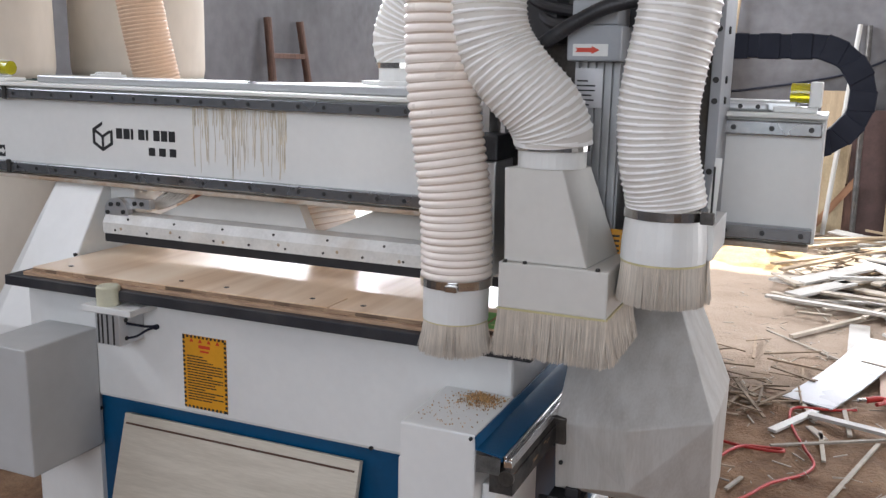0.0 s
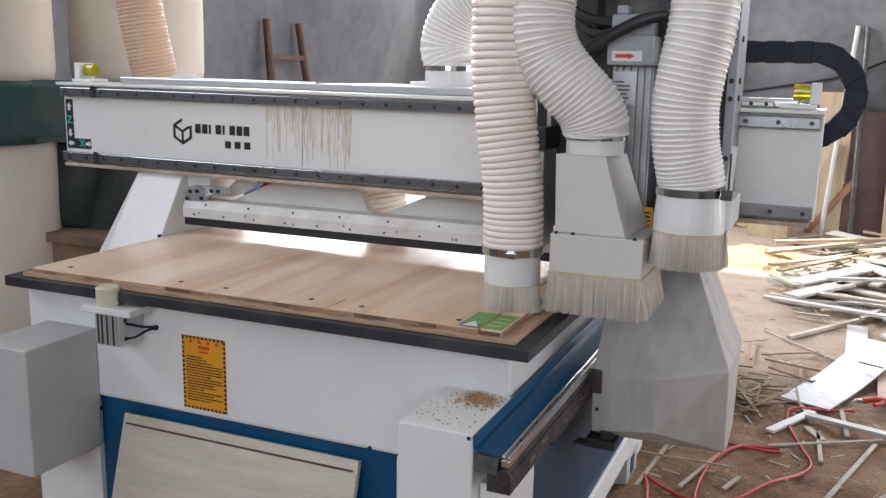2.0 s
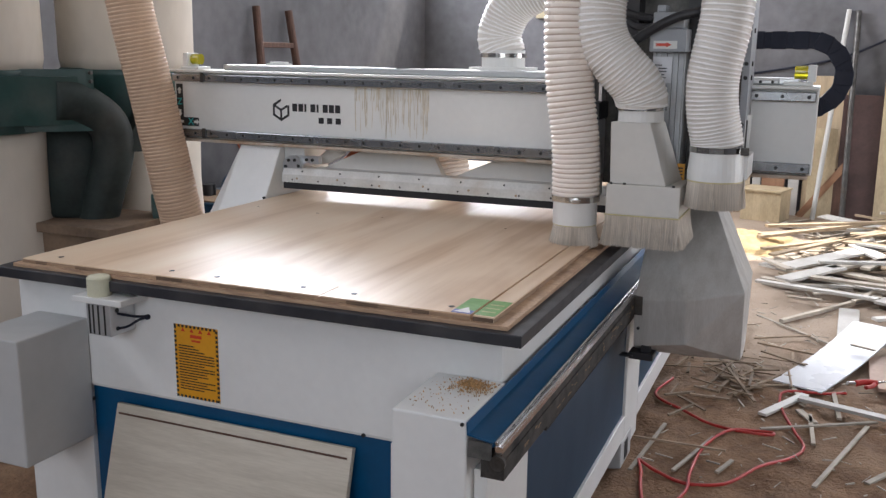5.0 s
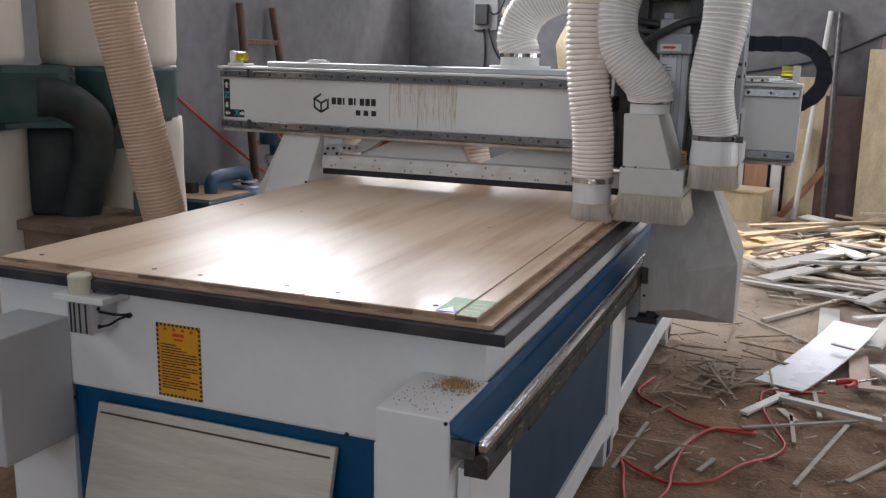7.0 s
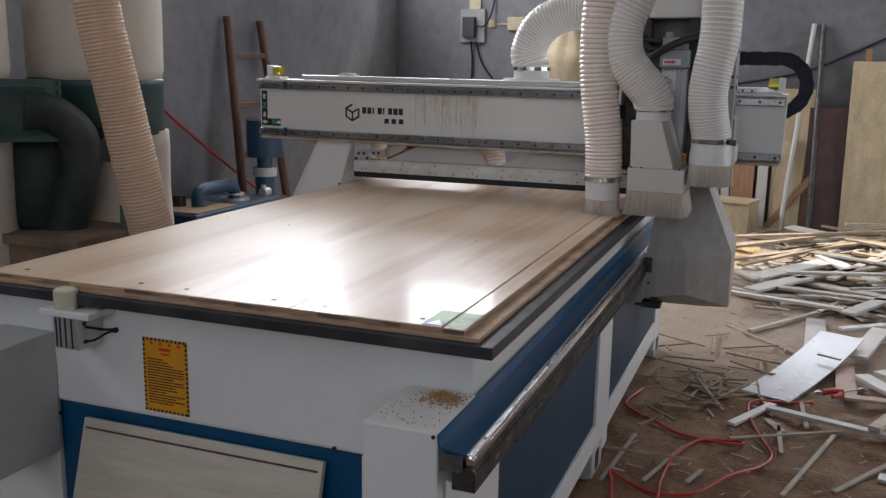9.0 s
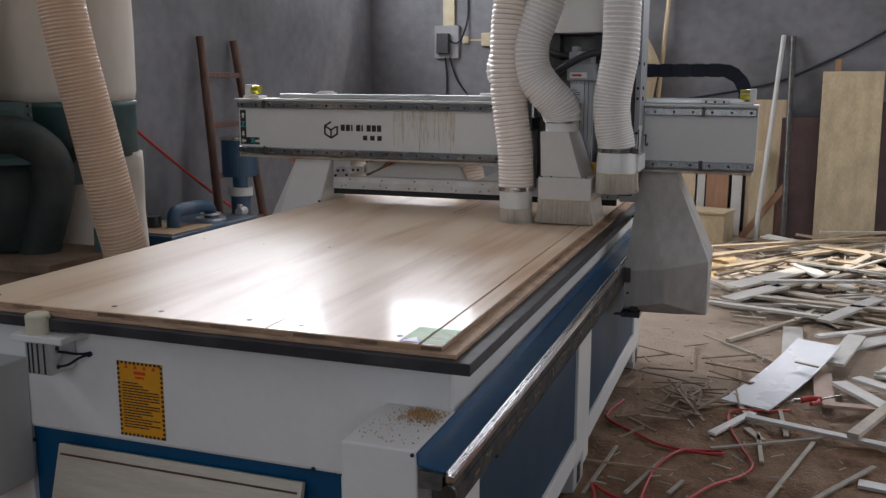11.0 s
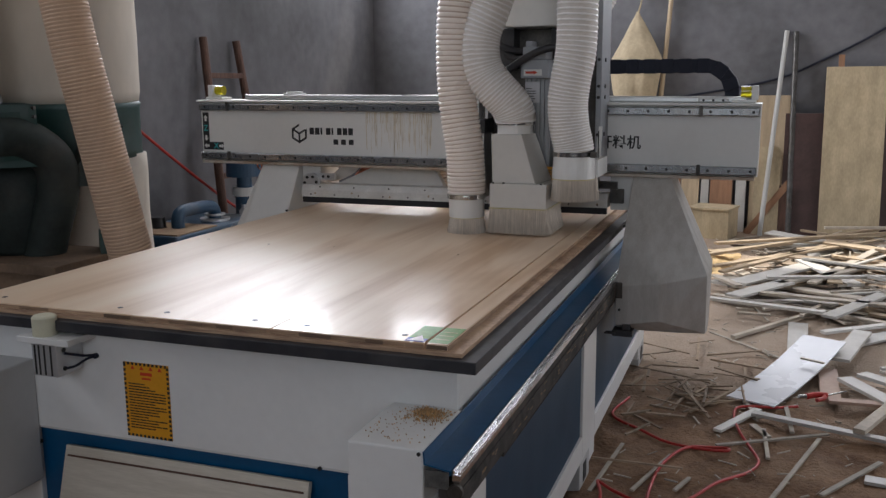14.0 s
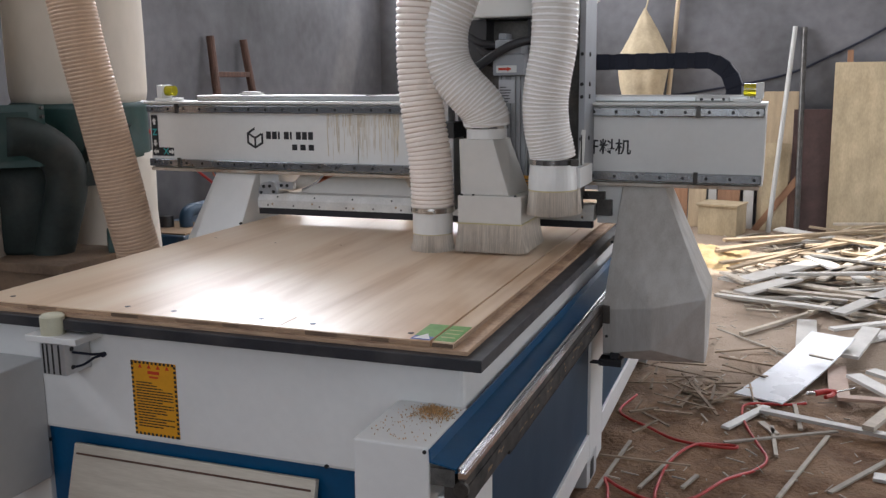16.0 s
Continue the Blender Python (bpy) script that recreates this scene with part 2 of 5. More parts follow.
def wood_top():
    """Glossy laminate with long pale-to-tan grain that runs along the bed."""
    m = bpy.data.materials.new("wood_grain_laminate")
    m.use_nodes = True
    nt, b = m.node_tree, m.node_tree.nodes["Principled BSDF"]
    N, L = nt.nodes.new, nt.links.new
    tc = N("ShaderNodeTexCoord")
    outs = []
    for sx, sy, s, d, dist in ((3.8, 0.55, 1.0, 4, 1.2), (30.0, 0.9, 1.0, 5, 0.3), (1.2, 0.5, 1.0, 2, 0.5)):
        mp, n = N("ShaderNodeMapping"), N("ShaderNodeTexNoise")
        mp.inputs["Scale"].default_value, mp.inputs["Rotation"].default_value = (sx, sy, 1), (0, 0, radians(-3))
        n.inputs["Scale"].default_value, n.inputs["Detail"].default_value, n.inputs["Distortion"].default_value = s, d, dist
        L(tc.outputs["Object"], mp.inputs[0])
        L(mp.outputs[0], n.inputs["Vector"])
        outs.append(n.outputs[0])
    add = N("ShaderNodeMath")
    add.operation = "MULTIPLY_ADD"
    add.inputs[1].default_value = 0.2
    L(outs[1], add.inputs[0])
    sc = N("ShaderNodeMath")
    sc.operation = "MULTIPLY"
    sc.inputs[1].default_value = 0.7
    L(outs[0], sc.inputs[0])
    L(sc.outputs[0], add.inputs[2])
    ramp = N("ShaderNodeValToRGB")
    e = ramp.color_ramp.elements
    e[0].position, e[0].color = 0.34, (0.60, 0.395, 0.235, 1)
    e[1].position, e[1].color = 0.62, (0.87, 0.72, 0.545, 1)
    mid = e.new(0.47)
    mid.color = (0.80, 0.61, 0.435, 1)
    L(add.outputs[0], ramp.inputs[0])
    L(ramp.outputs[0], b.inputs["Base Color"])
    rr = N("ShaderNodeMapRange")
    rr.inputs[3].default_value, rr.inputs[4].default_value = 0.28, 0.42
    L(outs[2], rr.inputs[0])
    L(rr.outputs[0], b.inputs["Roughness"])
    b.inputs["IOR"].default_value = 1.5
    b.inputs["Coat Weight"].default_value, b.inputs["Coat Roughness"].default_value = 0.2, 0.09
    bp, nb = N("ShaderNodeBump"), N("ShaderNodeTexNoise")
    nb.inputs["Scale"].default_value = 7
    L(tc.outputs["Object"], nb.inputs["Vector"])
    bp.inputs["Strength"].default_value, bp.inputs["Distance"].default_value = 0.05, 0.02
    L(nb.outputs[0], bp.inputs["Height"])
    L(bp.outputs[0], b.inputs["Normal"])
    return m


M["top"] = wood_top()
M["wall"] = mat("grey_cement_render", (0.170, 0.170, 0.183), 0.88, var=0.2, scale=1.2, bump=0.06, bscale=14, color2=(0.10, 0.10, 0.107), dirt=(0.05, 0.05, 0.054), dirt_amount=0.9, detail=9)
M["ceiling"] = mat("ceiling_sheet", (0.5, 0.5, 0.5), 0.8, var=0.05, scale=2)
M["ground"] = mat("sawdust_dirt_floor", (0.28, 0.165, 0.092), 0.92, var=0.2, scale=4.2, bump=0.6, bscale=70, color2=(0.12, 0.064, 0.034), dirt=(0.41, 0.29, 0.195), dirt_amount=0.6, detail=10)


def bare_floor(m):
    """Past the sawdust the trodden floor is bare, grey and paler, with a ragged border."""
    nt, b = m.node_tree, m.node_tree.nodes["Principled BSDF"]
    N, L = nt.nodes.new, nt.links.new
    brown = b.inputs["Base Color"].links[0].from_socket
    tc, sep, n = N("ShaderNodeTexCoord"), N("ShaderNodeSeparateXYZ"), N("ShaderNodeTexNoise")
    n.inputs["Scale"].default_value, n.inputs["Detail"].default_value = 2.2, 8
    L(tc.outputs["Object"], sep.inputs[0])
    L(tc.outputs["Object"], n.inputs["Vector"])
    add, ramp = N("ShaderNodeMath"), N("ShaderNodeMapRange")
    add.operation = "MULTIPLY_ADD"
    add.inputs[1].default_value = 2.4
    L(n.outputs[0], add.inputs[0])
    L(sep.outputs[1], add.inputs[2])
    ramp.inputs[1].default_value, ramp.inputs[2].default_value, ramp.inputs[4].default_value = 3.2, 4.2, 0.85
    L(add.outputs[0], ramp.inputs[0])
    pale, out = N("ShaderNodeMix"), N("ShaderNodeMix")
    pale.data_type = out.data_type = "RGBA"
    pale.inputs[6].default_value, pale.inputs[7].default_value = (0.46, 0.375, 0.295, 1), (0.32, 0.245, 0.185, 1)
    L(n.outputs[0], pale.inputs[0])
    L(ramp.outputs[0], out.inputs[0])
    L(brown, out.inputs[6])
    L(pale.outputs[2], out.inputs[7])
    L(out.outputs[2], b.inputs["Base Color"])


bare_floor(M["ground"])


# ---- mesh helpers ----
def box(bm, x0, x1, y0, y1, z0, z1, bevel=0.0):
    vs = [bm.verts.new((x, y, z)) for z in (z0, z1) for y in (y0, y1) for x in (x0, x1)]
    fs = [bm.faces.new([vs[i] for i in f]) for f in ((0, 2, 3, 1), (4, 5, 7, 6), (0, 1, 5, 4), (2, 6, 7, 3), (0, 4, 6, 2), (1, 3, 7, 5))]
    if bevel:
        bmesh.ops.bevel(bm, geom=list({e for f in fs for e in f.edges}), offset=bevel, segments=2, affect="EDGES", profile=0.5)
    return bm


def cyl(bm, a, b, r0, r1=None, n=20, caps=True):
    """A round bar or cone from a to b."""
    a, b = Vector(a), Vector(b)
    r1 = r0 if r1 is None else r1
    q = (b - a).to_track_quat("Z", "Y").to_matrix()
    rings = [[bm.verts.new(p + q @ Vector((r * math.cos(k * math.tau / n), r * math.sin(k * math.tau / n), 0))) for k in range(n)] for p, r in ((a, r0), (b, r1))]
    for k in range(n):
        bm.faces.new((rings[0][k], rings[0][(k + 1) % n], rings[1][(k + 1) % n], rings[1][k]))
    if caps:
        bm.faces.new(rings[0][::-1])
        bm.faces.new(rings[1])
    return bm


def spline(pts, step):
    """Points along a smooth curve through pts, about step apart."""
    P = [Vector(p) for p in pts]
    P = [2 * P[0] - P[1], *P, 2 * P[-1] - P[-2]]
    fine = []
    for i in range(1, len(P) - 2):
        count = max(8, int((P[i + 1] - P[i]).length / step) + 1)
        for k in range(count):
            t = k / count
            fine.append(0.5 * (2 * P[i] + (P[i + 1] - P[i - 1]) * t + (2 * P[i - 1] - 5 * P[i] + 4 * P[i + 1] - P[i + 2]) * t * t
                               + (3 * P[i] - P[i - 1] - 3 * P[i + 1] + P[i + 2]) * t ** 3))
    fine.append(P[-2])
    return fine


def tube(bm, pts, radius, n=12, step=0.02, wave=0.0, pitch=0.02, caps=True, ridge=False):
    """A tube along a curve; wave and pitch give it ribs."""
    line = spline(pts, step)
    prev, s, rings, dist = None, 0.0, [], []
    # a hose squeezed at its start: (pitch there, pitch further on, over this length)
    p0, p1, over = pitch if isinstance(pitch, tuple) else (pitch, pitch, 1.0)

    def turns(q):
        m = min(q, over)
        return m / p0 + (1 / p1 - 1 / p0) * m * m / (2 * over) + max(0.0, q - over) / p1
    side = None
    for i, p in enumerate(line):
        d = (line[min(i + 1, len(line) - 1)] - line[max(i - 1, 0)]).normalized()
        if side is None:
            side = d.orthogonal().normalized()
        side = (side - d * side.dot(d)).normalized()
        up = d.cross(side)
        if prev is not None:
            s += (p - prev).length
        prev = p
        ring = []
        for k in range(n):
            a = k * math.tau / n
            r = radius
            if wave:
                ph = (turns(s) + (k / n if ridge else 0.0)) % 1.0
                if ridge:
                    r *= 1 + wave * (max(0.0, 1 - abs(ph - 0.5) * 5.5) ** 1.2 - 0.25)
                else:
                    r *= 1 + wave * (abs(math.sin(ph * math.pi)) ** 0.6 - 0.75)
            ring.append(bm.verts.new(p + side * (r * math.cos(a)) + up * (r * math.sin(a))))
        rings.append(ring)
        dist.append(s)
    for i, (a, b) in enumerate(zip(rings, rings[1:])):
        for k in range(n):
            f = bm.faces.new((a[k], a[(k + 1) % n], b[(k + 1) % n], b[k]))
            if wave:
                ph = (turns(dist[i]) + ((k + 0.5) / n if ridge else 0.0)) % 1.0
                f.material_index = int(abs(ph - 0.5) < 0.2) if ridge else int(abs(ph - 0.5) > 0.40)
    if caps:
        bm.faces.new(rings[0][::-1])
        bm.faces.new(rings[-1])
    return bm


def prism(bm, outline, axis, a, b, bevel=0.0):
    """An outline of pairs pulled along an axis from a to b."""
    def at(u, v, w):
        return {"x": (w, u, v), "y": (u, w, v), "z": (u, v, w)}[axis]
    r0 = [bm.verts.new(at(u, v, a)) for u, v in outline]
    r1 = [bm.verts.new(at(u, v, b)) for u, v in outline]
    n = len(outline)
    fs = [bm.faces.new(r0), bm.faces.new(r1[::-1])]
    for k in range(n):
        fs.append(bm.faces.new((r0[k], r1[k], r1[(k + 1) % n], r0[(k + 1) % n])))
    bmesh.ops.recalc_face_normals(bm, faces=fs)
    if bevel:
        bmesh.ops.bevel(bm, geom=list({e for f in fs for e in f.edges}), offset=bevel, segments=2, affect="EDGES", profile=0.5)
    return bm


def loft(bm, rings, caps=True):
    """Rings of equal count joined in turn."""
    R = [[bm.verts.new(p) for p in ring] for ring in rings]
    n = len(R[0])
    fs = []
    for a, b in zip(R, R[1:]):
        for k in range(n):
            fs.append(bm.faces.new((a[k], a[(k + 1) % n], b[(k + 1) % n], b[k])))
    if caps:
        fs += [bm.faces.new(R[0]), bm.faces.new(R[-1])]
    bmesh.ops.recalc_face_normals(bm, faces=fs)
    return bm


# the wire or groove that winds round each kind of hose
WIRE = {M["hose"]: mat("hose_wire_white", (0.86, 0.845, 0.825), 0.3, var=0.02, scale=20), M["hose_pink"]: mat("hose_groove_tan", (0.66, 0.53, 0.44), 0.4, var=0.05, scale=20),
        M["hose_tan"]: mat("hose_groove_brown", (0.45, 0.31, 0.21), 0.5, var=0.08, scale=20)}


def finish(name, bm, material, smooth=False):
    me = bpy.data.meshes.new(name)
    bm.normal_update()
    bm.to_mesh(me)
    bm.free()
    me.materials.append(material)
    if material in WIRE:
        me.materials.append(WIRE[material])
    if smooth:
        for p in me.polygons:
            p.use_smooth = True
    return me


def thing(name, label, category, bm=None, material=None, group="", kind="", smooth=False, m=None):
    ob = new(name, finish(name, bm, material, smooth) if bm else None)
    if m is not None:
        ob.matrix_world = m
    return tagged(ob, label, category, group, kind)


def part(name, bm, material, parent, label="", smooth=False):
    ob = new(name, finish(name, bm, material, smooth))
    ob.parent = parent
    return tagged(ob, label) if label else ob


def B(*boxes, bevel=0.0):
    bm = bmesh.new()
    for b in boxes:
        box(bm, *b, bevel=bevel)
    return bm


def C(*cyls, n=20):
    bm = bmesh.new()
    for c in cyls:
        cyl(bm, *c, n=n)
    return bm


def letters(name, body, size, material, parent, m, label=""):
    """Printed characters as a thin mesh."""
    cu = bpy.data.curves.new(name, "FONT")
    cu.offset = size * 0.018
    cu.body, cu.size, cu.extrude, cu.align_x, cu.align_y = body, size, 0.0004, "CENTER", "CENTER"
    tmp = bpy.data.objects.new(name + "_text", cu)
    me = bpy.data.meshes.new_from_object(tmp)
    bpy.data.objects.remove(tmp)
    me.materials.clear()
    me.materials.append(material)
    ob = new(name, me)
    ob.parent = parent
    ob.matrix_local = m
    return tagged(ob, label) if label else ob


def studs(name, parent, places, r, depth, axis, material, label="", n=10):
    """Alike bolts or screws, objects of their own on one mesh, each pressed in along an axis."""
    d = {"x": Vector((depth, 0, 0)), "y": Vector((0, depth, 0)), "z": Vector((0, 0, depth))}[axis]
    bm = bmesh.new()
    cyl(bm, -d / 2, d / 2, r, r * 0.9, n=n)
    me = finish(name, bm, material)
    for p in places:
        ob = new(name, me)
        ob.parent = parent
        ob.location = p
        if label:
            tagged(ob, label)


FRONT = pose(0, 0, 0, 90, 0, 0)  # a print on a face that looks along -y


# ---- room ----
def wall(name, along, pos, thick, a0, a1, z1, openings, label):
    bm = bmesh.new()
    us = sorted({a0, a1, *(v for o in openings for v in o[:2])})
    zs = sorted({0.0, z1, *(v for o in openings for v in o[2:])})
    for u0, u1 in zip(us, us[1:]):
        for w0, w1 in zip(zs, zs[1:]):
            if any(o[0] <= u0 and u1 <= o[1] and o[2] <= w0 and w1 <= o[3] for o in openings):
                continue
            if along == "x":
                box(bm, u0, u1, pos, pos + thick, w0, w1)
            else:
                box(bm, pos, pos + thick, u0, u1, w0, w1)
    bmesh.ops.remove_doubles(bm, verts=bm.verts, dist=1e-5)
    return thing(name, label, "wall", bm, M["wall"], kind="structure")


wall("wall_left", "y", ROOM["x0"] - 0.24, 0.24, ROOM["y0"] - 0.24, ROOM["y1"] + 0.24, ROOM["z1"], WIN_LEFT, "stained grey cement-rendered workshop wall")
wall("wall_back", "x", ROOM["y1"], 0.24, ROOM["x0"], ROOM["x1"], ROOM["z1"], WIN_BACK, "dark grey cement-rendered workshop wall with stains")
# right wall, front wall and ceiling are out of view, added to enclose the light
wall("wall_right", "y", ROOM["x1"], 0.24, ROOM["y0"] - 0.24, ROOM["y1"] + 0.24, ROOM["z1"], DOOR_RIGHT, "unseen plain grey workshop wall with a wide doorway")
wall("wall_front", "x", ROOM["y0"] - 0.24, 0.24, ROOM["x0"], ROOM["x1"], ROOM["z1"], FILL_FRONT, "unseen plain grey wall with an opening added for fill light")
bm = B((ROOM["x0"] - 0.24, ROOM["x1"] + 0.24, ROOM["y0"] - 0.24, ROOM["y1"] + 0.24, ROOM["z1"], ROOM["z1"] + 0.12))
thing("ceiling", "unseen plain ceiling added to close the room", "ceiling", bm, M["ceiling"], kind="structure")


def ground_height(x, y):
    """Trodden dirt: broad swells, lumps and crumbs, deeper where the sawdust lies thick beside the machine."""
    h = 0.014 * noise.noise((x * 1.6, y * 1.6, 0)) + 0.011 * noise.noise((x * 6, y * 6, 3)) + 0.004 * noise.noise((x * 17, y * 17, 5))
    thick = max(0.0, min(1.0, (3.2 - y) * 1.2)) * max(0.0, min(1.0, (1.6 - x) * 1.5))
    lump = noise.noise((x * 9 + 4, y * 7, 8)) + 0.6 * noise.noise((x * 21, y * 16, 2)) + 0.35 * noise.noise((x * 45, y * 38, 6))
    fade = max(0.0, min(1.0, (min(x + 0.7, 4.7 - x, y + 0.1, 7.5 - y)) * 4))
    return max(-0.012, h + 0.014 * thick * max(-0.5, lump)) * fade


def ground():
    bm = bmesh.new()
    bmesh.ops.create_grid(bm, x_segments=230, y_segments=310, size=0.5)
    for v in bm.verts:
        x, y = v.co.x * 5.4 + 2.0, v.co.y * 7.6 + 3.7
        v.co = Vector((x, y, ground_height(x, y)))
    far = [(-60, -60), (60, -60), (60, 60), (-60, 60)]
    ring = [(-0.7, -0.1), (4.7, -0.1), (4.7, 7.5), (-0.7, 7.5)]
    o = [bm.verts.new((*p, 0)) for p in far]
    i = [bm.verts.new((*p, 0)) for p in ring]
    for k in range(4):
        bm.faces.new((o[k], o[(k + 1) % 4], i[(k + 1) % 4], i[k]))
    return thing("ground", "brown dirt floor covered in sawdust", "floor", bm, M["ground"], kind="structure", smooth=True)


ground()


# ---- the machine's bed ----
def router_bed():
    bed = thing("cnc_router_bed", "white and blue CNC router bed with glossy wood-grain spoilboard", "machine")
    # body and legs
    body = part("body", B((-1.36, 0.012, 0.03, 2.78, 0.525, 0.811), bevel=0.010), M["white"], bed, "white powder-coated steel body")
    part("leg_panel", B((-1.36, -1.135, 0.03, 0.12, 0.1, 0.5245), bevel=0.003), M["white"], bed)
    part("leg_panel", B((-0.252, 0.012, 0.03, 0.12, 0.1, 0.5245), bevel=0.003), M["white"], bed)
    part("front_panel", B((-1.135, -0.252, 0.046, 0.06, 0.06, 0.5245)), M["blue"], bed, "blue painted recessed panel")
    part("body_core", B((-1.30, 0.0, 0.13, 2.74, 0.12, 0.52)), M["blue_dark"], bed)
    # same paint on both; the left one's shade is put into its colour
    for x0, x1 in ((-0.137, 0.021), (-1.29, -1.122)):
        part("beam_end", B((x0, x1, -0.20, 0.0285, 0.39, 0.713), bevel=0.004), M["white" if x0 > -1 else "white_dusty_shaded"], bed, "white steel beam end cover")
    part("side_sheet", B((-1.40, -1.362, 0.2, 2.78, 0.10, 0.71), bevel=0.003), M["white"], bed)
    # side with blue panels between white frame members
    fr = bmesh.new()
    for b in ((0.022, 0.05, -0.16, 0.11, 0.10, 0.60), (0.022, 0.05, 1.245, 1.475, 0.04, 0.60), (0.022, 0.05, 2.66, 2.86, 0.04, 0.60),
              (0.022, 0.05, 0.11, 1.245, 0.10, 0.185), (0.022, 0.05, 1.475, 2.66, 0.10, 0.185)):
        box(fr, *b, bevel=0.003)
    part("side_frame", fr, M["white"], bed, "white welded side frame")
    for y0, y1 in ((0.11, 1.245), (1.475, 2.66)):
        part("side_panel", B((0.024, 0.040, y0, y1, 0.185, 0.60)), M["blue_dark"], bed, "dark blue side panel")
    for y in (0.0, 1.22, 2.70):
        part("foot", B((-0.06, 0.052, y - 0.02, y + 0.15, 0.0, 0.10), bevel=0.004), M["white_dusty_shaded"], bed)
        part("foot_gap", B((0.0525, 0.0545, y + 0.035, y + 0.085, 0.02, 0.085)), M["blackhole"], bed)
        part("foot", B((-1.36, -1.25, y - 0.02, y + 0.15, 0.0, 0.10), bevel=0.004), M["white_dusty_shaded"], bed)
    # chip gutter, guide rail, rack
    g = bmesh.new()
    prism(g, [(0.0213, 0.712), (0.0243, 0.712), (0.0260, 0.690), (0.077, 0.682), (0.077, 0.672), (0.0745, 0.672), (0.0745, 0.679), (0.0232, 0.687)], "y", -0.205, 2.82)
    part("gutter", g, M["blue"], bed, "blue painted angled chip gutter")
    part("gutter_end", B((0.026, 0.074, -0.2075, -0.2055, 0.645, 0.6785)), M["film"], bed, "dusty translucent gutter end")
    part("guide_rail", B((0.0795, 0.0955, -0.205, 2.80, 0.662, 0.676), (0.0795, 0.0850, -0.204, 2.80, 0.6762, 0.684), (0.0905, 0.0955, -0.204, 2.80, 0.6762, 0.682), bevel=0.0012), M["steel"], bed, "ground steel linear guide rail")
    part("rail_stop", C(((0.088, -0.214, 0.645), (0.088, -0.2055, 0.645), 0.015), n=18), M["steel_dark"], bed, "dirty steel end stop")
    part("rail_foot", B((0.083, 0.0945, -0.205, 2.80, 0.6455, 0.6615)), M["grime"], bed)
    part("rail_mount", B((0.0505, 0.097, -0.20, 2.80, 0.606, 0.645), (0.0505, 0.068, 0.11, 2.80, 0.56, 0.6055)), M["grime"], bed, "oily dark steel rail mount")
    rk = bmesh.new()
    for k in range(260):
        y = 0.11 + k * 0.0103
        prism(rk, [(y, 0.590), (y + 0.0085, 0.590), (y + 0.0062, 0.583), (y + 0.0022, 0.583)], "x", 0.0695, 0.090)
    box(rk, 0.069, 0.0905, 0.11, 2.79, 0.590, 0.6055)
    part("rack", rk, M["grime"], bed, "greasy toothed steel rack")
    studs("rail_bolt", bed, [(0.0878, -0.1 + k * 0.098, 0.6775) for k in range(30)], 0.0026, 0.002, "z", M["blackhole"])
    fk = bmesh.new()
    rnd = random.Random(17)
    for k in range(70):
        y, z = rnd.uniform(-0.15, 2.7), rnd.uniform(0.610, 0.642)
        box(fk, 0.0972, 0.0976, y, y + rnd.uniform(0.004, 0.03), z, z + rnd.uniform(0.001, 0.004))
    tagged(part("dust_flakes", fk, M["dusty"], bed, "flakes of sawdust stuck to grease"), kind="stuff")
    # dark bed plate and spoilboard
    part("bed_plate", B((-1.37, 0.07, -0.03, 2.76, 0.811, 0.8375), bevel=0.002), M["frame"], bed, "dark grey phenolic bed plate")
    part("under_board", B((-1.325, 0.034, -0.010, 2.70, 0.8378, 0.8475), bevel=0.001), M["edge"], bed, "brown under-board edge")
    sb = bmesh.new()
    for b in ((-1.3, -0.4165, 0.0, 0.088, 0.8477, 0.860), (-0.4125, -0.052, 0.0, 0.088, 0.8477, 0.860), (-1.3, -0.052, 0.088, 2.68, 0.8477, 0.860)):
        box(sb, *b)
    bmesh.ops.remove_doubles(sb, verts=sb.verts, dist=1e-5)
    top = part("spoilboard", sb, M["top"], bed, "glossy pale wood-grain laminate spoilboard")
    part("spoilboard_strip", B((-0.0468, 0.0, 0.0, 2.68, 0.8477, 0.860)), M["top"], bed, "narrow wood-grain strip beside a saw cut")
    # layered edges of the boards
    eb = bmesh.new()
    x = -1.2995
    rnd = random.Random(4)
    while x < -0.06:
        w = rnd.uniform(0.03, 0.09)
        box(eb, x, min(x + w, -0.0525), -0.0016, -0.0002, 0.8485, 0.8572)
        x += w + 0.001
    part("board_edge", eb, M["edge"], bed, "raw blockboard core edge")
    part("board_edge", B((-0.0463, -0.001, -0.0016, -0.0002, 0.8485, 0.8572), (0.0002, 0.0016, 0.0, 2.67, 0.8485, 0.8572)), M["edge"], bed)
    for hx, hy in ((-1.219, 0.05), (-0.86, 0.05), (-0.723, 0.047), (-0.485, 0.05), (-0.35, 0.046), (-0.112, 0.043)):
        part("screw_hole", C(((hx, hy, 0.8601), (hx, hy, 0.8608), 0.0068), n=16), M["blackhole"], bed)
    for hx, hy in ((-0.968, 0.932), (-1.223, 0.959), (-0.734, 0.953), (-0.3, 0.95)):
        part("screw_hole", C(((hx, hy, 0.8601), (hx, hy, 0.8606), 0.004), n=12), M["edge"], bed)
    for gx in (-0.589, -0.612):
        part("saw_cut", B((gx - 0.0015, gx + 0.0015, 1.85, 2.5, 0.8601, 0.8604)), M["blackhole"], bed)
    # product sticker on the corner of the board
    part("board_sticker", B((-0.0463, -0.001, 0.006, 0.125, 0.8602, 0.8607)), M["green_lbl"], bed, "green paper sticker across the cut")
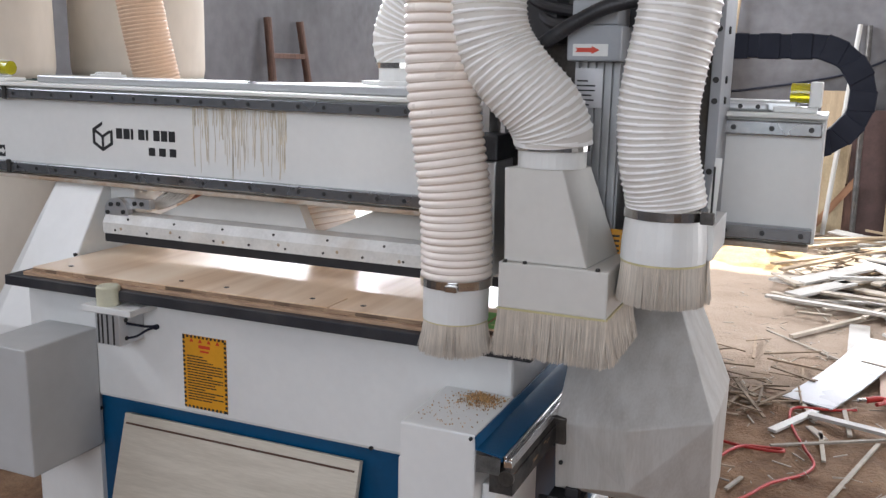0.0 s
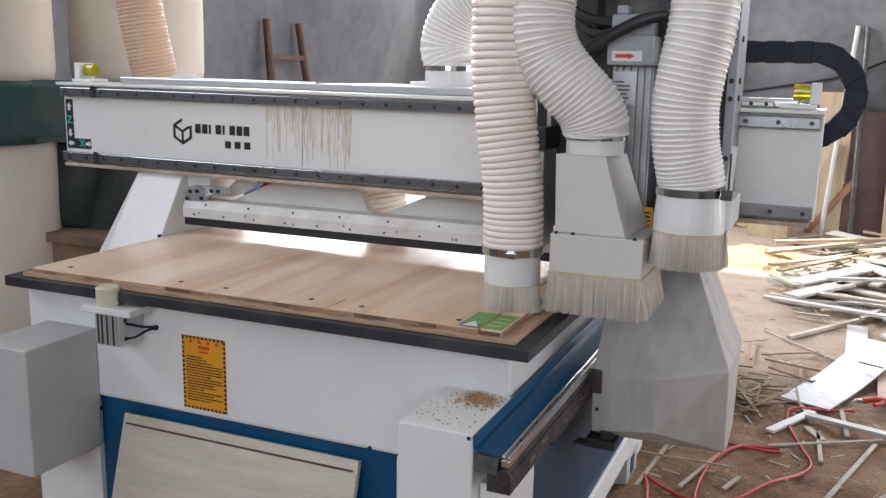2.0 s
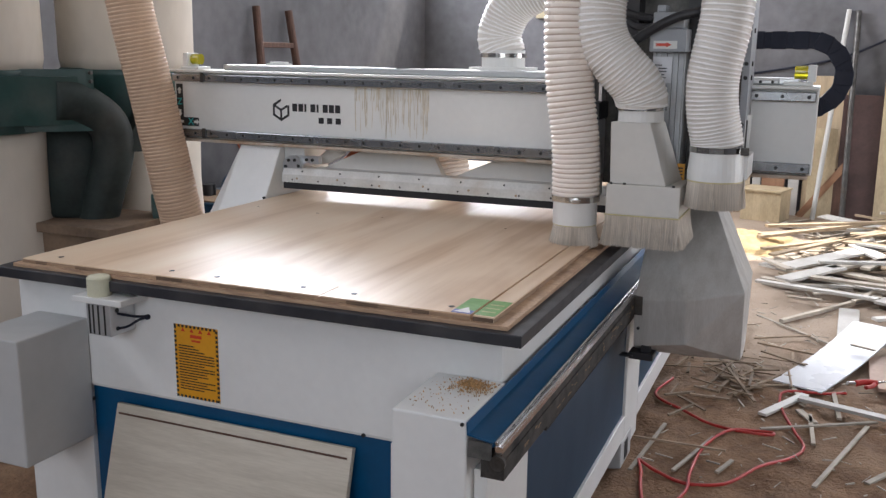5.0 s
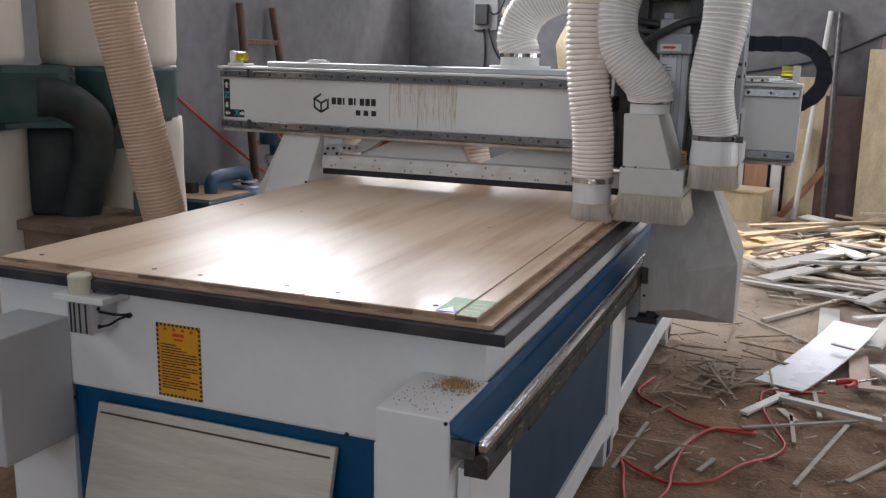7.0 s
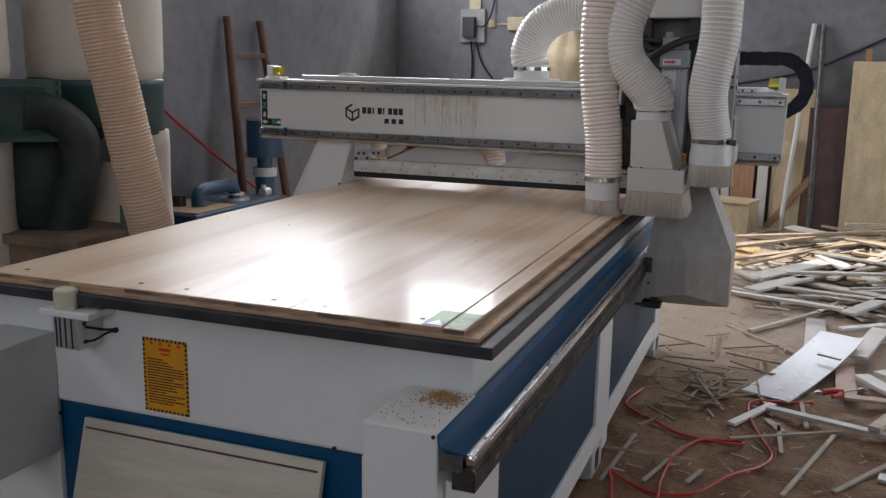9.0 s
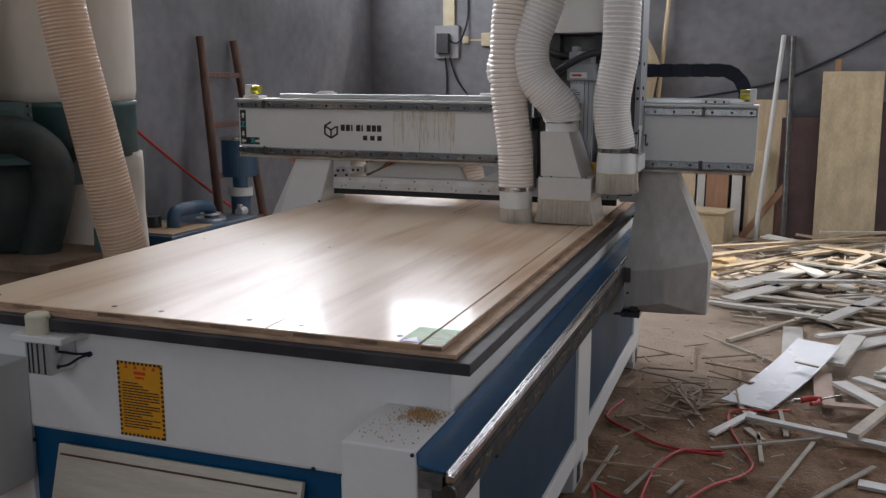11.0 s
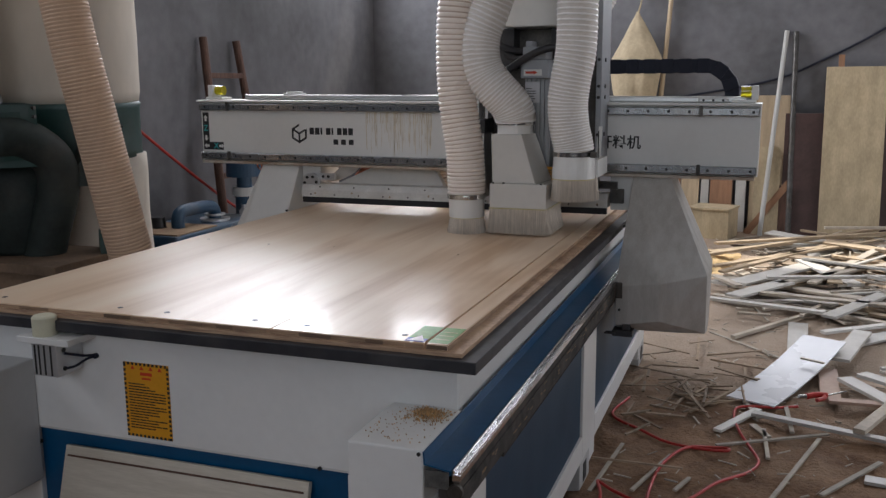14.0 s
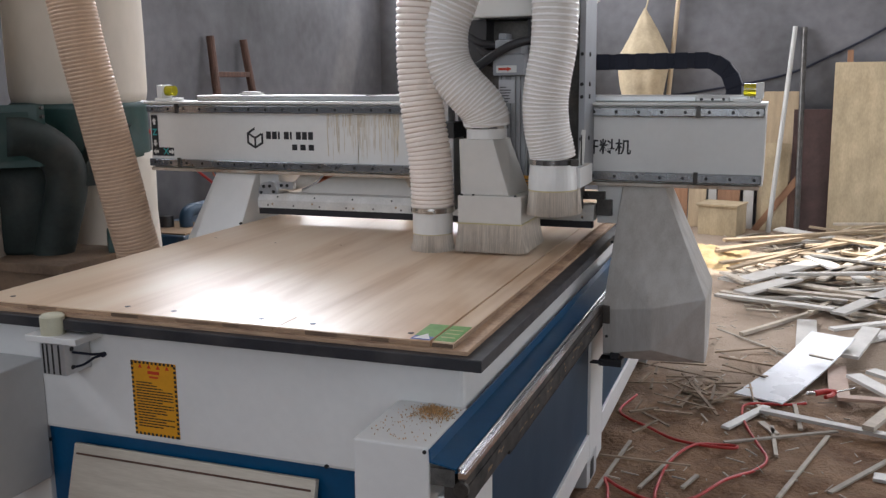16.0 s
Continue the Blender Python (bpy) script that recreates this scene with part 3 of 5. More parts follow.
    part("board_sticker", B((-0.098, -0.053, 0.03, 0.125, 0.8602, 0.8607)), M["green_lbl"], bed)
    part("board_sticker", B((-0.098, -0.053, 0.004, 0.0295, 0.8602, 0.8607)), M["blue_lbl"], bed, "blue corner of a paper sticker")
    for k in range(3):
        part("sticker_bar", B((-0.040, -0.008, 0.03 + k * 0.028, 0.036 + k * 0.028, 0.8608, 0.861)), M["glue"], bed)
    tri = bmesh.new()
    prism(tri, [(-0.094, 0.01), (-0.056, 0.01), (-0.075, 0.05)], "z", 0.8608, 0.861)
    part("sticker_mark", tri, M["white"], bed)
    # warning label with unreadable lines
    lx0, lx1, lz0, lz1 = -0.846, -0.716, 0.544, 0.733
    part("warning_label", B((lx0, lx1, 0.0285, 0.0297, lz0, lz1)), M["orange"], bed, "orange warning label with black hazard border")
    hz = bmesh.new()
    bw = 0.0065
    n = 16
    for k in range(n):
        for x0 in (lx0, lx1 - bw):
            z = lz0 + k * (lz1 - lz0) / n
            box(hz, x0, x0 + bw, 0.0279, 0.0284, z, z + 0.0066)
    for k in range(11):
        for z0 in (lz0, lz1 - bw):
            x = lx0 + k * (lx1 - lx0) / 11
            box(hz, x, x + 0.0066, 0.0277, 0.0282, z0, z0 + bw)
    part("hazard_border", hz, M["ink"], bed)
    tb = bmesh.new()
    rnd = random.Random(8)
    for k in range(17):
        z = 0.678 - k * 0.0070
        x = lx0 + 0.012
        end = lx1 - 0.012 - (rnd.random() < 0.3) * rnd.uniform(0.02, 0.06)
        while x < end:
            w = rnd.uniform(0.006, 0.02)
            box(tb, x, min(x + w, end), 0.0279, 0.0284, z, z + 0.0030)
            x += w + 0.0015
    tagged(part("print", tb, M["ink"], bed), kind="stuff")
    rb = bmesh.new()
    for z, x0, x1, h in ((0.702, -0.798, -0.764, 0.008), (0.692, -0.794, -0.768, 0.005)):
        box(rb, x0, x1, 0.0279, 0.0284, z, z + h)
    for k in range(4):
        x = -0.825 + k * 0.026
        prism(rb, [(x, 0.716), (x + 0.012, 0.716), (x + 0.006, 0.726)], "y", 0.0279, 0.0284)
    part("label_heading", rb, M["red"], bed)
    # pneumatic locating pin on the front
    pin = part("locating_pin_body", B((-1.040, -0.965, -0.058, 0.028, 0.705, 0.7855), bevel=0.003), M["alu"], bed, "aluminium pneumatic cylinder body")
    for x in (-1.032, -1.020, -1.004, -0.985):
        part("cylinder_groove", B((x, x + 0.005, -0.0588, -0.0575, 0.708, 0.782)), M["blackhole"], pin)
    studs("cylinder_screw", pin, [(-0.9645, -0.035, z) for z in (0.722, 0.768)], 0.006, 0.004, "x", M["blackhole"])
    part("pin_plate", B((-1.076, -0.922, -0.066, 0.0282, 0.786, 0.802), bevel=0.002), M["white"], bed, "white mounting plate")
    part("pin_cap", C(((-1.016, -0.034, 0.802), (-1.016, -0.034, 0.846), 0.029), ((-1.016, -0.034, 0.846), (-1.016, -0.034, 0.850), 0.029, 0.025), n=28), M["nylon"], bed, "yellowed nylon locating pin")
    for pts in ([(-0.963, -0.035, 0.760), (-0.950, -0.015, 0.752), (-0.938, 0.005, 0.745), (-0.925, 0.030, 0.741)],
                [(-0.963, -0.035, 0.722), (-0.950, -0.015, 0.724), (-0.938, 0.008, 0.735), (-0.925, 0.030, 0.739)]):
        cb = bmesh.new()
        tube(cb, pts, 0.0032, 8)
        part("sensor_cable", cb, M["cable"], bed, "thin black sensor cable")
    studs("cable_gland", bed, [(-0.924, 0.027, 0.740)], 0.007, 0.01, "y", M["cable"])
    for x, z in ((-0.32, 0.532), (-1.125, 0.49)):
        part("bolt", C(((x, 0.026, z), (x, 0.034, z), 0.005), n=12), M["blackhole"], bed)
    part("corner_bolt", C(((0.012, -0.203, 0.705), (0.012, -0.199, 0.705), 0.004), n=10), M["blackhole"], bed)
    return bed


router_bed()


def leaning_board():
    # leans on the blue panel, its foot forward on the floor
    ob = thing("laminate_board", "cream wood-grain laminate board leaning on the blue panel", "board")
    part("board", B((-0.345, 0.345, -0.009, 0.009, 0.0, 0.51), bevel=0.002), M["creamboard"], ob)
    part("dark_line", B((-0.335, 0.335, -0.0108, -0.0096, 0.482, 0.487)), M["ladder"], ob, "thin dark inlay line")
    ob.matrix_world = pose(-0.69, -0.115, 0.006, -16.5, 0, 0)
    return ob


leaning_board()


def chip_pile():
    """Sawdust spilled on the beam end."""
    rnd = random.Random(5)
    bm = bmesh.new()
    for k in range(1030):
        if k < 950:
            a, r = rnd.uniform(0, math.tau), abs(rnd.gauss(0, 0.025))
            x, y = -0.034 + r * math.cos(a) * 1.2, -0.022 + r * math.sin(a) * 1.1
            z = 0.7138 + max(0, 0.012 - r * 0.35) * rnd.random()
        else:
            x, y, z = rnd.uniform(-0.125, 0.012), rnd.uniform(-0.19, 0.01), 0.7138
        if not (-0.132 < x < 0.016 and -0.195 < y < 0.024):
            continue
        s = rnd.uniform(0.0009, 0.0026)
        m = Matrix.Translation((x, y, z + s * 0.4)) @ Euler([rnd.uniform(0, 6) for _ in range(3)]).to_matrix().to_4x4() @ Matrix.Diagonal((s * rnd.uniform(1, 2.2), s, s * 0.5, 1))
        bmesh.ops.create_cube(bm, size=1, matrix=m)
    return thing("sawdust_pile", "small pile of tan sawdust on the beam end", "sawdust", bm, M["dust_chip"], kind="stuff")


chip_pile()


# ---- the gantry ----
def gantry():
    g = thing("gantry", "white CNC gantry with steel guide rails and skirts", "machine gantry")
    beam = part("beam", B((-1.81, 0.56, 0.0, 0.22, 1.062, 1.318), bevel=0.003), M["white"], g, "white painted gantry beam with rust streaks")
    part("top_plate", B((-1.815, 0.562, -0.028, 0.20, 1.3185, 1.328), bevel=0.002), M["white"], g)
    part("top_cover", B((-1.62, 0.50, 0.06, 0.19, 1.3285, 1.350), bevel=0.004), M["alu"], g, "grey aluminium top cover")
    part("bottom_plate", B((-1.80, 0.55, -0.022, 0.20, 1.050, 1.0615), bevel=0.002), M["rust_edge"], g, "rust-stained bottom plate")
    for z0, z1 in ((1.283, 1.312), (1.068, 1.098)):
        part("guide_rail", B((-1.805, 0.555, -0.024, -0.001, z0, z1), bevel=0.003), M["rail"], g, "steel linear guide rail with bolt holes")
        studs("rail_bolt", g, [(-1.775 + k * 0.0745, -0.0245, (z0 + z1) / 2) for k in range(32)], 0.0055, 0.002, "y", M["blackhole"])
        for x in (-1.665, 0.345):
            part("rail_stop", B((x, x + 0.014, -0.030, -0.0245, z0 - 0.002, z1 + 0.006)), M["steel_dark"], g)
    # rust runs down the beam front
    st = bmesh.new()
    rnd = random.Random(11)
    for k in range(78):
        x = -1.0 + 0.30 * (k / 70) + rnd.uniform(-0.0008, 0.0008) if k < 70 else -0.22 + 0.01 * (k - 70)
        top = 1.282
        ln = rnd.choice((0.05, 0.09, 0.14, 0.17)) * rnd.uniform(0.8, 1.1)
        w = rnd.choice((0.0005, 0.0007, 0.001, 0.0015, 0.0022)) * rnd.uniform(0.8, 1.2)
        if rnd.random() < 0.2:
            continue
        line, dx = [], 0.0
        for j in range(6):
            f = j / 5
            line.append((x + dx, top - ln * f, w * (1 - 0.35 * f) + (0.0006 if j == 4 else 0.0)))
            dx += rnd.gauss(0, 0.0011)
        prism(st, [(u - h, z) for u, z, h in line] + [(u + h, z) for u, z, h in line[::-1]], "y", -0.0008, -0.0003)
    tagged(part("rust", st, M["streak"], g, "thin pale tan rust streaks"), kind="stuff")
    # plain maker's mark and bars in place of its lettering
    lg = bmesh.new()
    cx, cz, r = -1.318, 1.187, 0.042
    hexa = [(cx + r * math.sin(k * math.pi / 3), cz + r * math.cos(k * math.pi / 3)) for k in range(6)]
    inn = [(cx + 0.76 * r * math.sin(k * math.pi / 3), cz + 0.76 * r * math.cos(k * math.pi / 3)) for k in range(6)]
    for k in range(6):
        j = (k + 1) % 6
        if k != 0:
            prism(lg, [hexa[k], hexa[j], inn[j], inn[k]], "y", -0.0012, -0.0003)
    for k in (1, 3, 5):
        p, q = Vector((cx, cz)), Vector(inn[k])
        d = (q - p).normalized()
        s = Vector((-d.y, d.x)) * 0.004
        prism(lg, [tuple(p + s), tuple(q + s), tuple(q - s), tuple(p - s)], "y", -0.0012, -0.0003)
    part("maker_mark", lg, M["ink"], g, "black hexagon mark")
    for k in range(8):
        x = -1.268 + k * 0.0262
        w = 0.008 if k in (2, 4) else 0.021
        part("maker_bar", B((x, x + w, -0.0012, -0.0003, 1.184, 1.213)), M["ink"], g)
    for k in range(3):
        part("maker_bar", B((-1.155 + k * 0.036, -1.133 + k * 0.036, -0.0012, -0.0003, 1.143, 1.165)), M["ink"], g)
    letters("machine_lettering", "\u5f00\u6599\u673a", 0.054, M["ink"], g, pose(0.056, -0.0008, 1.176) @ FRONT, "black printed characters")
    # axis label
    part("axis_label", B((-1.803, -1.772, -0.0014, -0.0004, 1.108, 1.272), (-1.7715, -1.700, -0.0014, -0.0004, 1.108, 1.142)), M["ink"], g, "black axis label with arrows")
    letters("axis_letter", "Z", 0.036, M["teal"], g, pose(-1.7875, -0.0026, 1.2025) @ FRONT)
    letters("axis_letter", "X", 0.036, M["teal"], g, pose(-1.737, -0.0026, 1.125) @ FRONT)

    def arrow(x, z, a):
        bm = bmesh.new()
        c, s = math.cos(radians(a)), math.sin(radians(a))
        pts = [(0.014, 0), (0.002, 0.011), (0.002, 0.005), (-0.012, 0.005), (-0.012, -0.005), (0.002, -0.005), (0.002, -0.011)]
        prism(bm, [(x + u * c - v * s, z + u * s + v * c) for u, v in pts], "y", -0.0026, -0.0018)
        part("arrow", bm, M["white"], g)
    arrow(-1.7875, 1.246, 90)
    arrow(-1.7875, 1.160, -90)
    arrow(-1.785, 1.125, 180)
    arrow(-1.711, 1.125, 0)
    # end bumpers
    for x, s in ((-1.752, 1), (0.505, -1)):
        part("bumper_bracket", B((x - 0.05, x + 0.035, 0.03, 0.11, 1.3282, 1.340), (x - s * 0.03 - 0.012, x - s * 0.03 + 0.012, 0.035, 0.105, 1.340, 1.392), bevel=0.003), M["white"], g, "white bumper bracket")
        part("bumper", C(((x - s * 0.018, 0.07, 1.368), (x + s * 0.02, 0.07, 1.368), 0.021), n=24), M["yellow_glass"], g, "translucent yellow bumper", smooth=False)
    part("top_cap", C(((-1.40, 0.12, 1.350), (-1.40, 0.12, 1.357), 0.05), ((-1.40, 0.12, 1.357), (-1.40, 0.12, 1.364), 0.036), n=24), M["white"], g)
    part("tie", B((-0.86, -0.853, 0.05, 0.195, 1.349, 1.353)), M["black"], g)
    lp = part("limit_plate", B((0.335, 0.445, 0.035, 0.075, 1.3285, 1.346), bevel=0.006), M["alu"], g, "dull steel limit plate on the beam")
    studs("limit_plate_bolt", lp, [(x, 0.0345, 1.338) for x in (0.355, 0.39, 0.425)], 0.005, 0.004, "y", M["blackhole"])
    # legs with flared skirts
    for side in (1, -1):
        def X(x):
            return x if side > 0 else -1.195 - x
        bm = bmesh.new()
        if side > 0:
            # folded sheet: a sloping front, a recessed panel beside the bed, a short upright band and a lip that turns under
            P = {"tl": (0.12, 0.0, 1.034), "tr": (0.258, 0.0, 1.034), "ts": (0.266, 0.03, 1.034), "tb": (0.262, 0.16, 1.034), "tk": (0.12, 0.16, 1.034),
                 "a": (0.106, -0.135, 0.80), "cl": (0.092, -0.19, 0.645), "mc": (0.254, -0.240, 0.672), "cr": (0.420, -0.216, 0.710),
                 "cs": (0.424, -0.13, 0.716), "cb": (0.421, 0.06, 0.716), "ck": (0.12, 0.20, 0.69),
                 "bl": (0.094, -0.175, 0.49), "m": (0.257, -0.215, 0.528), "mb": (0.306, -0.115, 0.464), "br": (0.416, -0.115, 0.470), "bs": (0.418, -0.06, 0.466),
                 "bb": (0.414, 0.10, 0.462), "bk": (0.12, 0.20, 0.46), "ll": (0.096, -0.11, 0.460)}
            V = {k: bm.verts.new(p) for k, p in P.items()}
            for f in ("tl a mc", "tl mc tr", "a cl mc", "tr mc cr", "tr cr cs ts", "ts cs cb tb", "tb cb ck tk", "tl tr ts tb tk", "cl bl m mc", "mc m cr", "m mb br", "m br cr", "cr br bs cs",
                      "cs bs bb cb", "cb bb bk ck", "bl ll mb m", "ll bk bb bs br mb", "tk ck a tl", "ck bk ll bl cl a"):
                bm.faces.new([V[k] for k in f.split()])
            bmesh.ops.recalc_face_normals(bm, faces=bm.faces[:])
            bmesh.ops.bevel(bm, geom=list(bm.edges), offset=0.0025, segments=2, affect="EDGES", profile=0.5)
        else:
            rings = []
            for z, fy, ex, by in ((1.044, 0.0, 0.302, 0.24), (0.668, -0.235, 0.405, 0.42), (0.50, -0.262, 0.405, 0.44)):
                ch = min(0.006 + (1.049 - z) / 0.38 * 0.05, 0.056)
                rings.append([(X(0.12), fy, z), (X(min(0.30 + (1.049 - z) * 0.04, ex - 0.002)), fy, z), (X(ex), fy + ch, z), (X(ex), by - ch, z), (X(0.32), by, z), (X(0.12), by, z)])
            loft(bm, rings)
            bmesh.ops.bevel(bm, geom=list(bm.edges), offset=0.004, segments=2, affect="EDGES", profile=0.5)
        # right skirt is the same white, with its shade mixed into the coat
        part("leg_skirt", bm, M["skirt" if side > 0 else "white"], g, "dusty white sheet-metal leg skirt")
        studs("skirt_bolt", g, [(X(0.108 if side > 0 else 0.125), y, z) for z, y in (((0.86, -0.118), (0.555, -0.186)) if side > 0 else ((0.86, -0.118), (0.56, -0.258)))], 0.005, 0.008, "y", M["blackhole"])
        part("slider_block", B((min(X(0.082), X(0.119)), max(X(0.082), X(0.119)), -0.20, 0.30, 0.60, 0.66), bevel=0.003), M["steel_dark"], g)
        part("drag_fork", B((min(X(0.085), X(0.16)), max(X(0.085), X(0.16)), -0.20, -0.14, 0.455, 0.478), (min(X(0.06), X(0.1)), max(X(0.06), X(0.1)), -0.225, -0.212, 0.468, 0.474), (min(X(0.06), X(0.1)), max(X(0.06), X(0.1)), -0.190, -0.177, 0.462, 0.468), (min(X(0.12), X(0.15)), max(X(0.12), X(0.15)), -0.19, -0.15, 0.478, 0.50), bevel=0.002), M["black"], g, "black plastic limit switch fork")
        part("leg_plate", B((min(X(0.03), X(0.118)), max(X(0.03), X(0.118)), 0.02, 0.20, 0.90, 1.049), bevel=0.003), M["white"], g)
        # round end plates of the pusher bar
        pl = bmesh.new()
        if side < 0:
            cyl(pl, (X(0.052), -0.032, 0.972), (X(0.052), -0.012, 0.972), 0.042, n=24)
        else:
            box(pl, 0.034, 0.085, -0.012, 0.01, 0.93, 0.984)
        box(pl, min(X(-0.05), X(0.06)), max(X(-0.05), X(0.06)), -0.012, 0.01, 0.985, 1.012)
        part("pusher_bracket", pl, M["steel_dark" if side > 0 else "alu"], g, "dusty alloy pusher bracket")
        studs("bracket_bolt", g, [(X(0.052 + 0.028 * math.cos(a)), -0.034, 0.972 + 0.028 * math.sin(a)) for a in range(6) if side < 0] + [(X(x), -0.014, 0.999) for x in (0.0, -0.025)], 0.0065, 0.006, "y", M["blackhole"])
    # pusher bar across the bed
    pr = bmesh.new()
    prism(pr, [(-0.045, 0.914), (-0.045, 0.944), (-0.030, 0.968), (0.02, 0.970), (0.02, 0.914)], "x", -1.285, 0.030)
    part("pusher_bar", pr, M["chipped"], g, "white chipped pusher bar")
    part("pusher_rubber", B((-1.283, 0.025, -0.040, -0.015, 0.889, 0.9138)), M["rubber"], g, "black rubber lip")
    studs("pusher_screw", g, [(-1.24 + k * 0.112, -0.0455, 0.925) for k in range(12)] + [(-1.20 + k * 0.16, -0.0375, 0.957) for k in range(8)], 0.0035, 0.003, "y", M["steel_dark"])
    studs("rust_spot", g, [(-1.22 + k * 0.173, -0.0453, 0.930 + 0.006 * math.sin(k * 2.3)) for k in range(8)], 0.0045, 0.0008, "y", M["rust"])
    # fan-shaped suction hoods behind the bar
    for x0, x1, t0, t1 in ((-1.17, -0.648, -0.93, -0.735), (-0.636, -0.085, -0.38, -0.23)):
        bm = bmesh.new()
        loft(bm, [[(x0, 0.021, 0.955), (x1, 0.021, 0.955), (x1, 0.06, 0.95), (x0, 0.06, 0.95)],
                  [(t0, 0.075, 1.0485 + 0.02), (t1, 0.075, 1.0485 + 0.02), (t1, 0.12, 1.06), (t0, 0.12, 1.06)]])
        part("suction_hood", bm, M["hood"], g, "dusty white fan-shaped suction hood")
    hb = bmesh.new()
    tube(hb, [(-0.695, 0.24, 0.90), (-0.71, 0.235, 0.96), (-0.725, 0.25, 1.04), (-0.72, 0.30, 1.12), (-0.70, 0.40, 1.22)], 0.072, 28, 0.002, 0.07, 0.0135)
    part("suction_hose", hb, M["hose_pink"], g, "ribbed suction hose behind the beam", smooth=True)
    # wires under the beam
    wr = bmesh.new()
    for k in range(7):
        tube(wr, [(-1.135 + k * 0.012, 0.07, 1.055), (-1.155 + k * 0.012, 0.065, 1.02), (-1.205 + k * 0.008, 0.07, 0.985), (-1.25, 0.10, 0.965)], 0.0075, 8)
    part("cable_bundle", wr, M["hose"], g, "bundle of clear air tubes")
    cl = bmesh.new()
    pts = [(-1.62 + 0.003 * k, 0.16 + 0.022 * math.cos(k * 0.9), 1.028 - 0.0003 * k + 0.022 * math.sin(k * 0.9)) for k in range(70)]
    tube(cl, pts, 0.0035, 6, 0.01)
    co = bmesh.new()
    pts = [(-1.075 + 0.0006 * k + 0.03 * math.cos(k * 0.7), 0.12 + 0.03 * math.sin(k * 0.7), 0.995 + 0.0006 * k) for k in range(100)]
    tube(co, pts, 0.003, 6, 0.008)
    part("coiled_air_line", co, M["coil"], g, "coiled orange-brown air line")
    part("coiled_air_line", cl, M["coil"], g, "coiled orange air line")
    # the beam sits a touch lower at the end beside the offcuts
    sag = pose(-1.81, 0, -0.004, 0, 0.34, 0) @ pose(1.81, 0, 0)
    on_beam = {"beam", "top_plate", "top_cover", "bottom_plate", "guide_rail", "rail_bolt", "rail_stop", "rust", "maker_mark", "maker_bar", "machine_lettering", "axis_label",
               "axis_letter", "arrow", "bumper_bracket", "bumper", "top_cap", "tie", "limit_plate"}
    for ob in g.children:
        if ob.name.split(".")[0] in on_beam:
            ob.matrix_basis = sag @ ob.matrix_basis
    # dust outlet on the rear frame
    part("rear_frame", B((-0.95, -0.2, 0.221, 0.64, 1.10, 1.335), bevel=0.004), M["white"], g, "white rear frame of the gantry")
    fl = bmesh.new()
    cyl(fl, (-0.60, 0.5, 1.336), (-0.60, 0.5, 1.412), 0.085, n=32)
    cyl(fl, (-0.60, 0.5, 1.3355), (-0.60, 0.5, 1.347), 0.135, n=32)
    part("outlet_flange", fl, M["white"], g, "white dust outlet flange")
    part("hose_clamp", C(((-0.60, 0.5, 1.384), (-0.60, 0.5, 1.400), 0.0915), n=32), M["chrome"], g)
    hb = bmesh.new()
    tube(hb, [(-0.60, 0.5, 1.40), (-0.618, 0.5, 1.476), (-0.558, 0.5, 1.592), (-0.43, 0.5, 1.655), (-0.30, 0.5, 1.665), (-0.21, 0.5, 1.676), (-0.135, 0.5, 1.74), (-0.105, 0.5, 1.87), (-0.10, 0.5, 2.3)], 0.086, 36, 0.0020, 0.05, 0.015, ridge=True)
    part("dust_hose", hb, M["hose"], g, "ribbed translucent white dust hose", smooth=True)
    return g


M["coil"] = mat("orange_coil_tube", (0.50, 0.13, 0.05), 0.4, var=0.1, scale=20)
M["rust"] = mat("rust_spot", (0.46, 0.36, 0.25), 0.8, var=0.2, scale=60)
M["streak"] = mat("tan_rust_streak", (0.68, 0.605, 0.475), 0.6, var=0.15, scale=30)
GANTRY = gantry()


# ---- the head on the gantry ----
def brush(bm, outline, z0, z1, flare, count, rows=3, seed=1):
    """Bristle clumps hanging from an outline, a function of 0..1 that gives a point and its outward way."""
    rnd = random.Random(seed)
    for k in range(count):
        for row in range(rows):
            p, o = outline((k + rnd.random()) / count)
            inset = 0.003 + row * 0.005
            x, y = p[0] - o[0] * inset, p[1] - o[1] * inset
            f = flare * (1 - row * 0.28) * rnd.uniform(0.8, 1.15)
            tx, ty = rnd.gauss(0, 0.0022), rnd.gauss(0, 0.0022)
            zb = z1 + rnd.uniform(-0.002, 0.0035)
            w = rnd.uniform(0.0004, 0.0008)
            s = (-o[1], o[0])
            a = Vector((x, y, z0))
            mid = Vector((x + o[0] * f * 0.35 + tx * 0.4, y + o[1] * f * 0.35 + ty * 0.4, (z0 + zb) / 2))
            e = Vector((x + o[0] * f + tx, y + o[1] * f + ty, zb))
            sv, ov = Vector((s[0], s[1], 0)), Vector((o[0], o[1], 0))
            rings = []
            for q, ww in ((a, w), (mid, w * 1.3), (e, w * 0.8)):
                rings.append([bm.verts.new(q + sv * ww), bm.verts.new(q + ov * ww), bm.verts.new(q - sv * ww), bm.verts.new(q - ov * ww)])
            for r, t in zip(rings, rings[1:]):
                for j in range(4):
                    bm.faces.new((r[j], r[(j + 1) % 4], t[(j + 1) % 4], t[j]))
    return bm


def round_outline(cx, cy, r):
    def at(u):
        a = u * math.tau
        return (cx + r * math.cos(a), cy + r * math.sin(a)), (math.cos(a), math.sin(a))
    return at


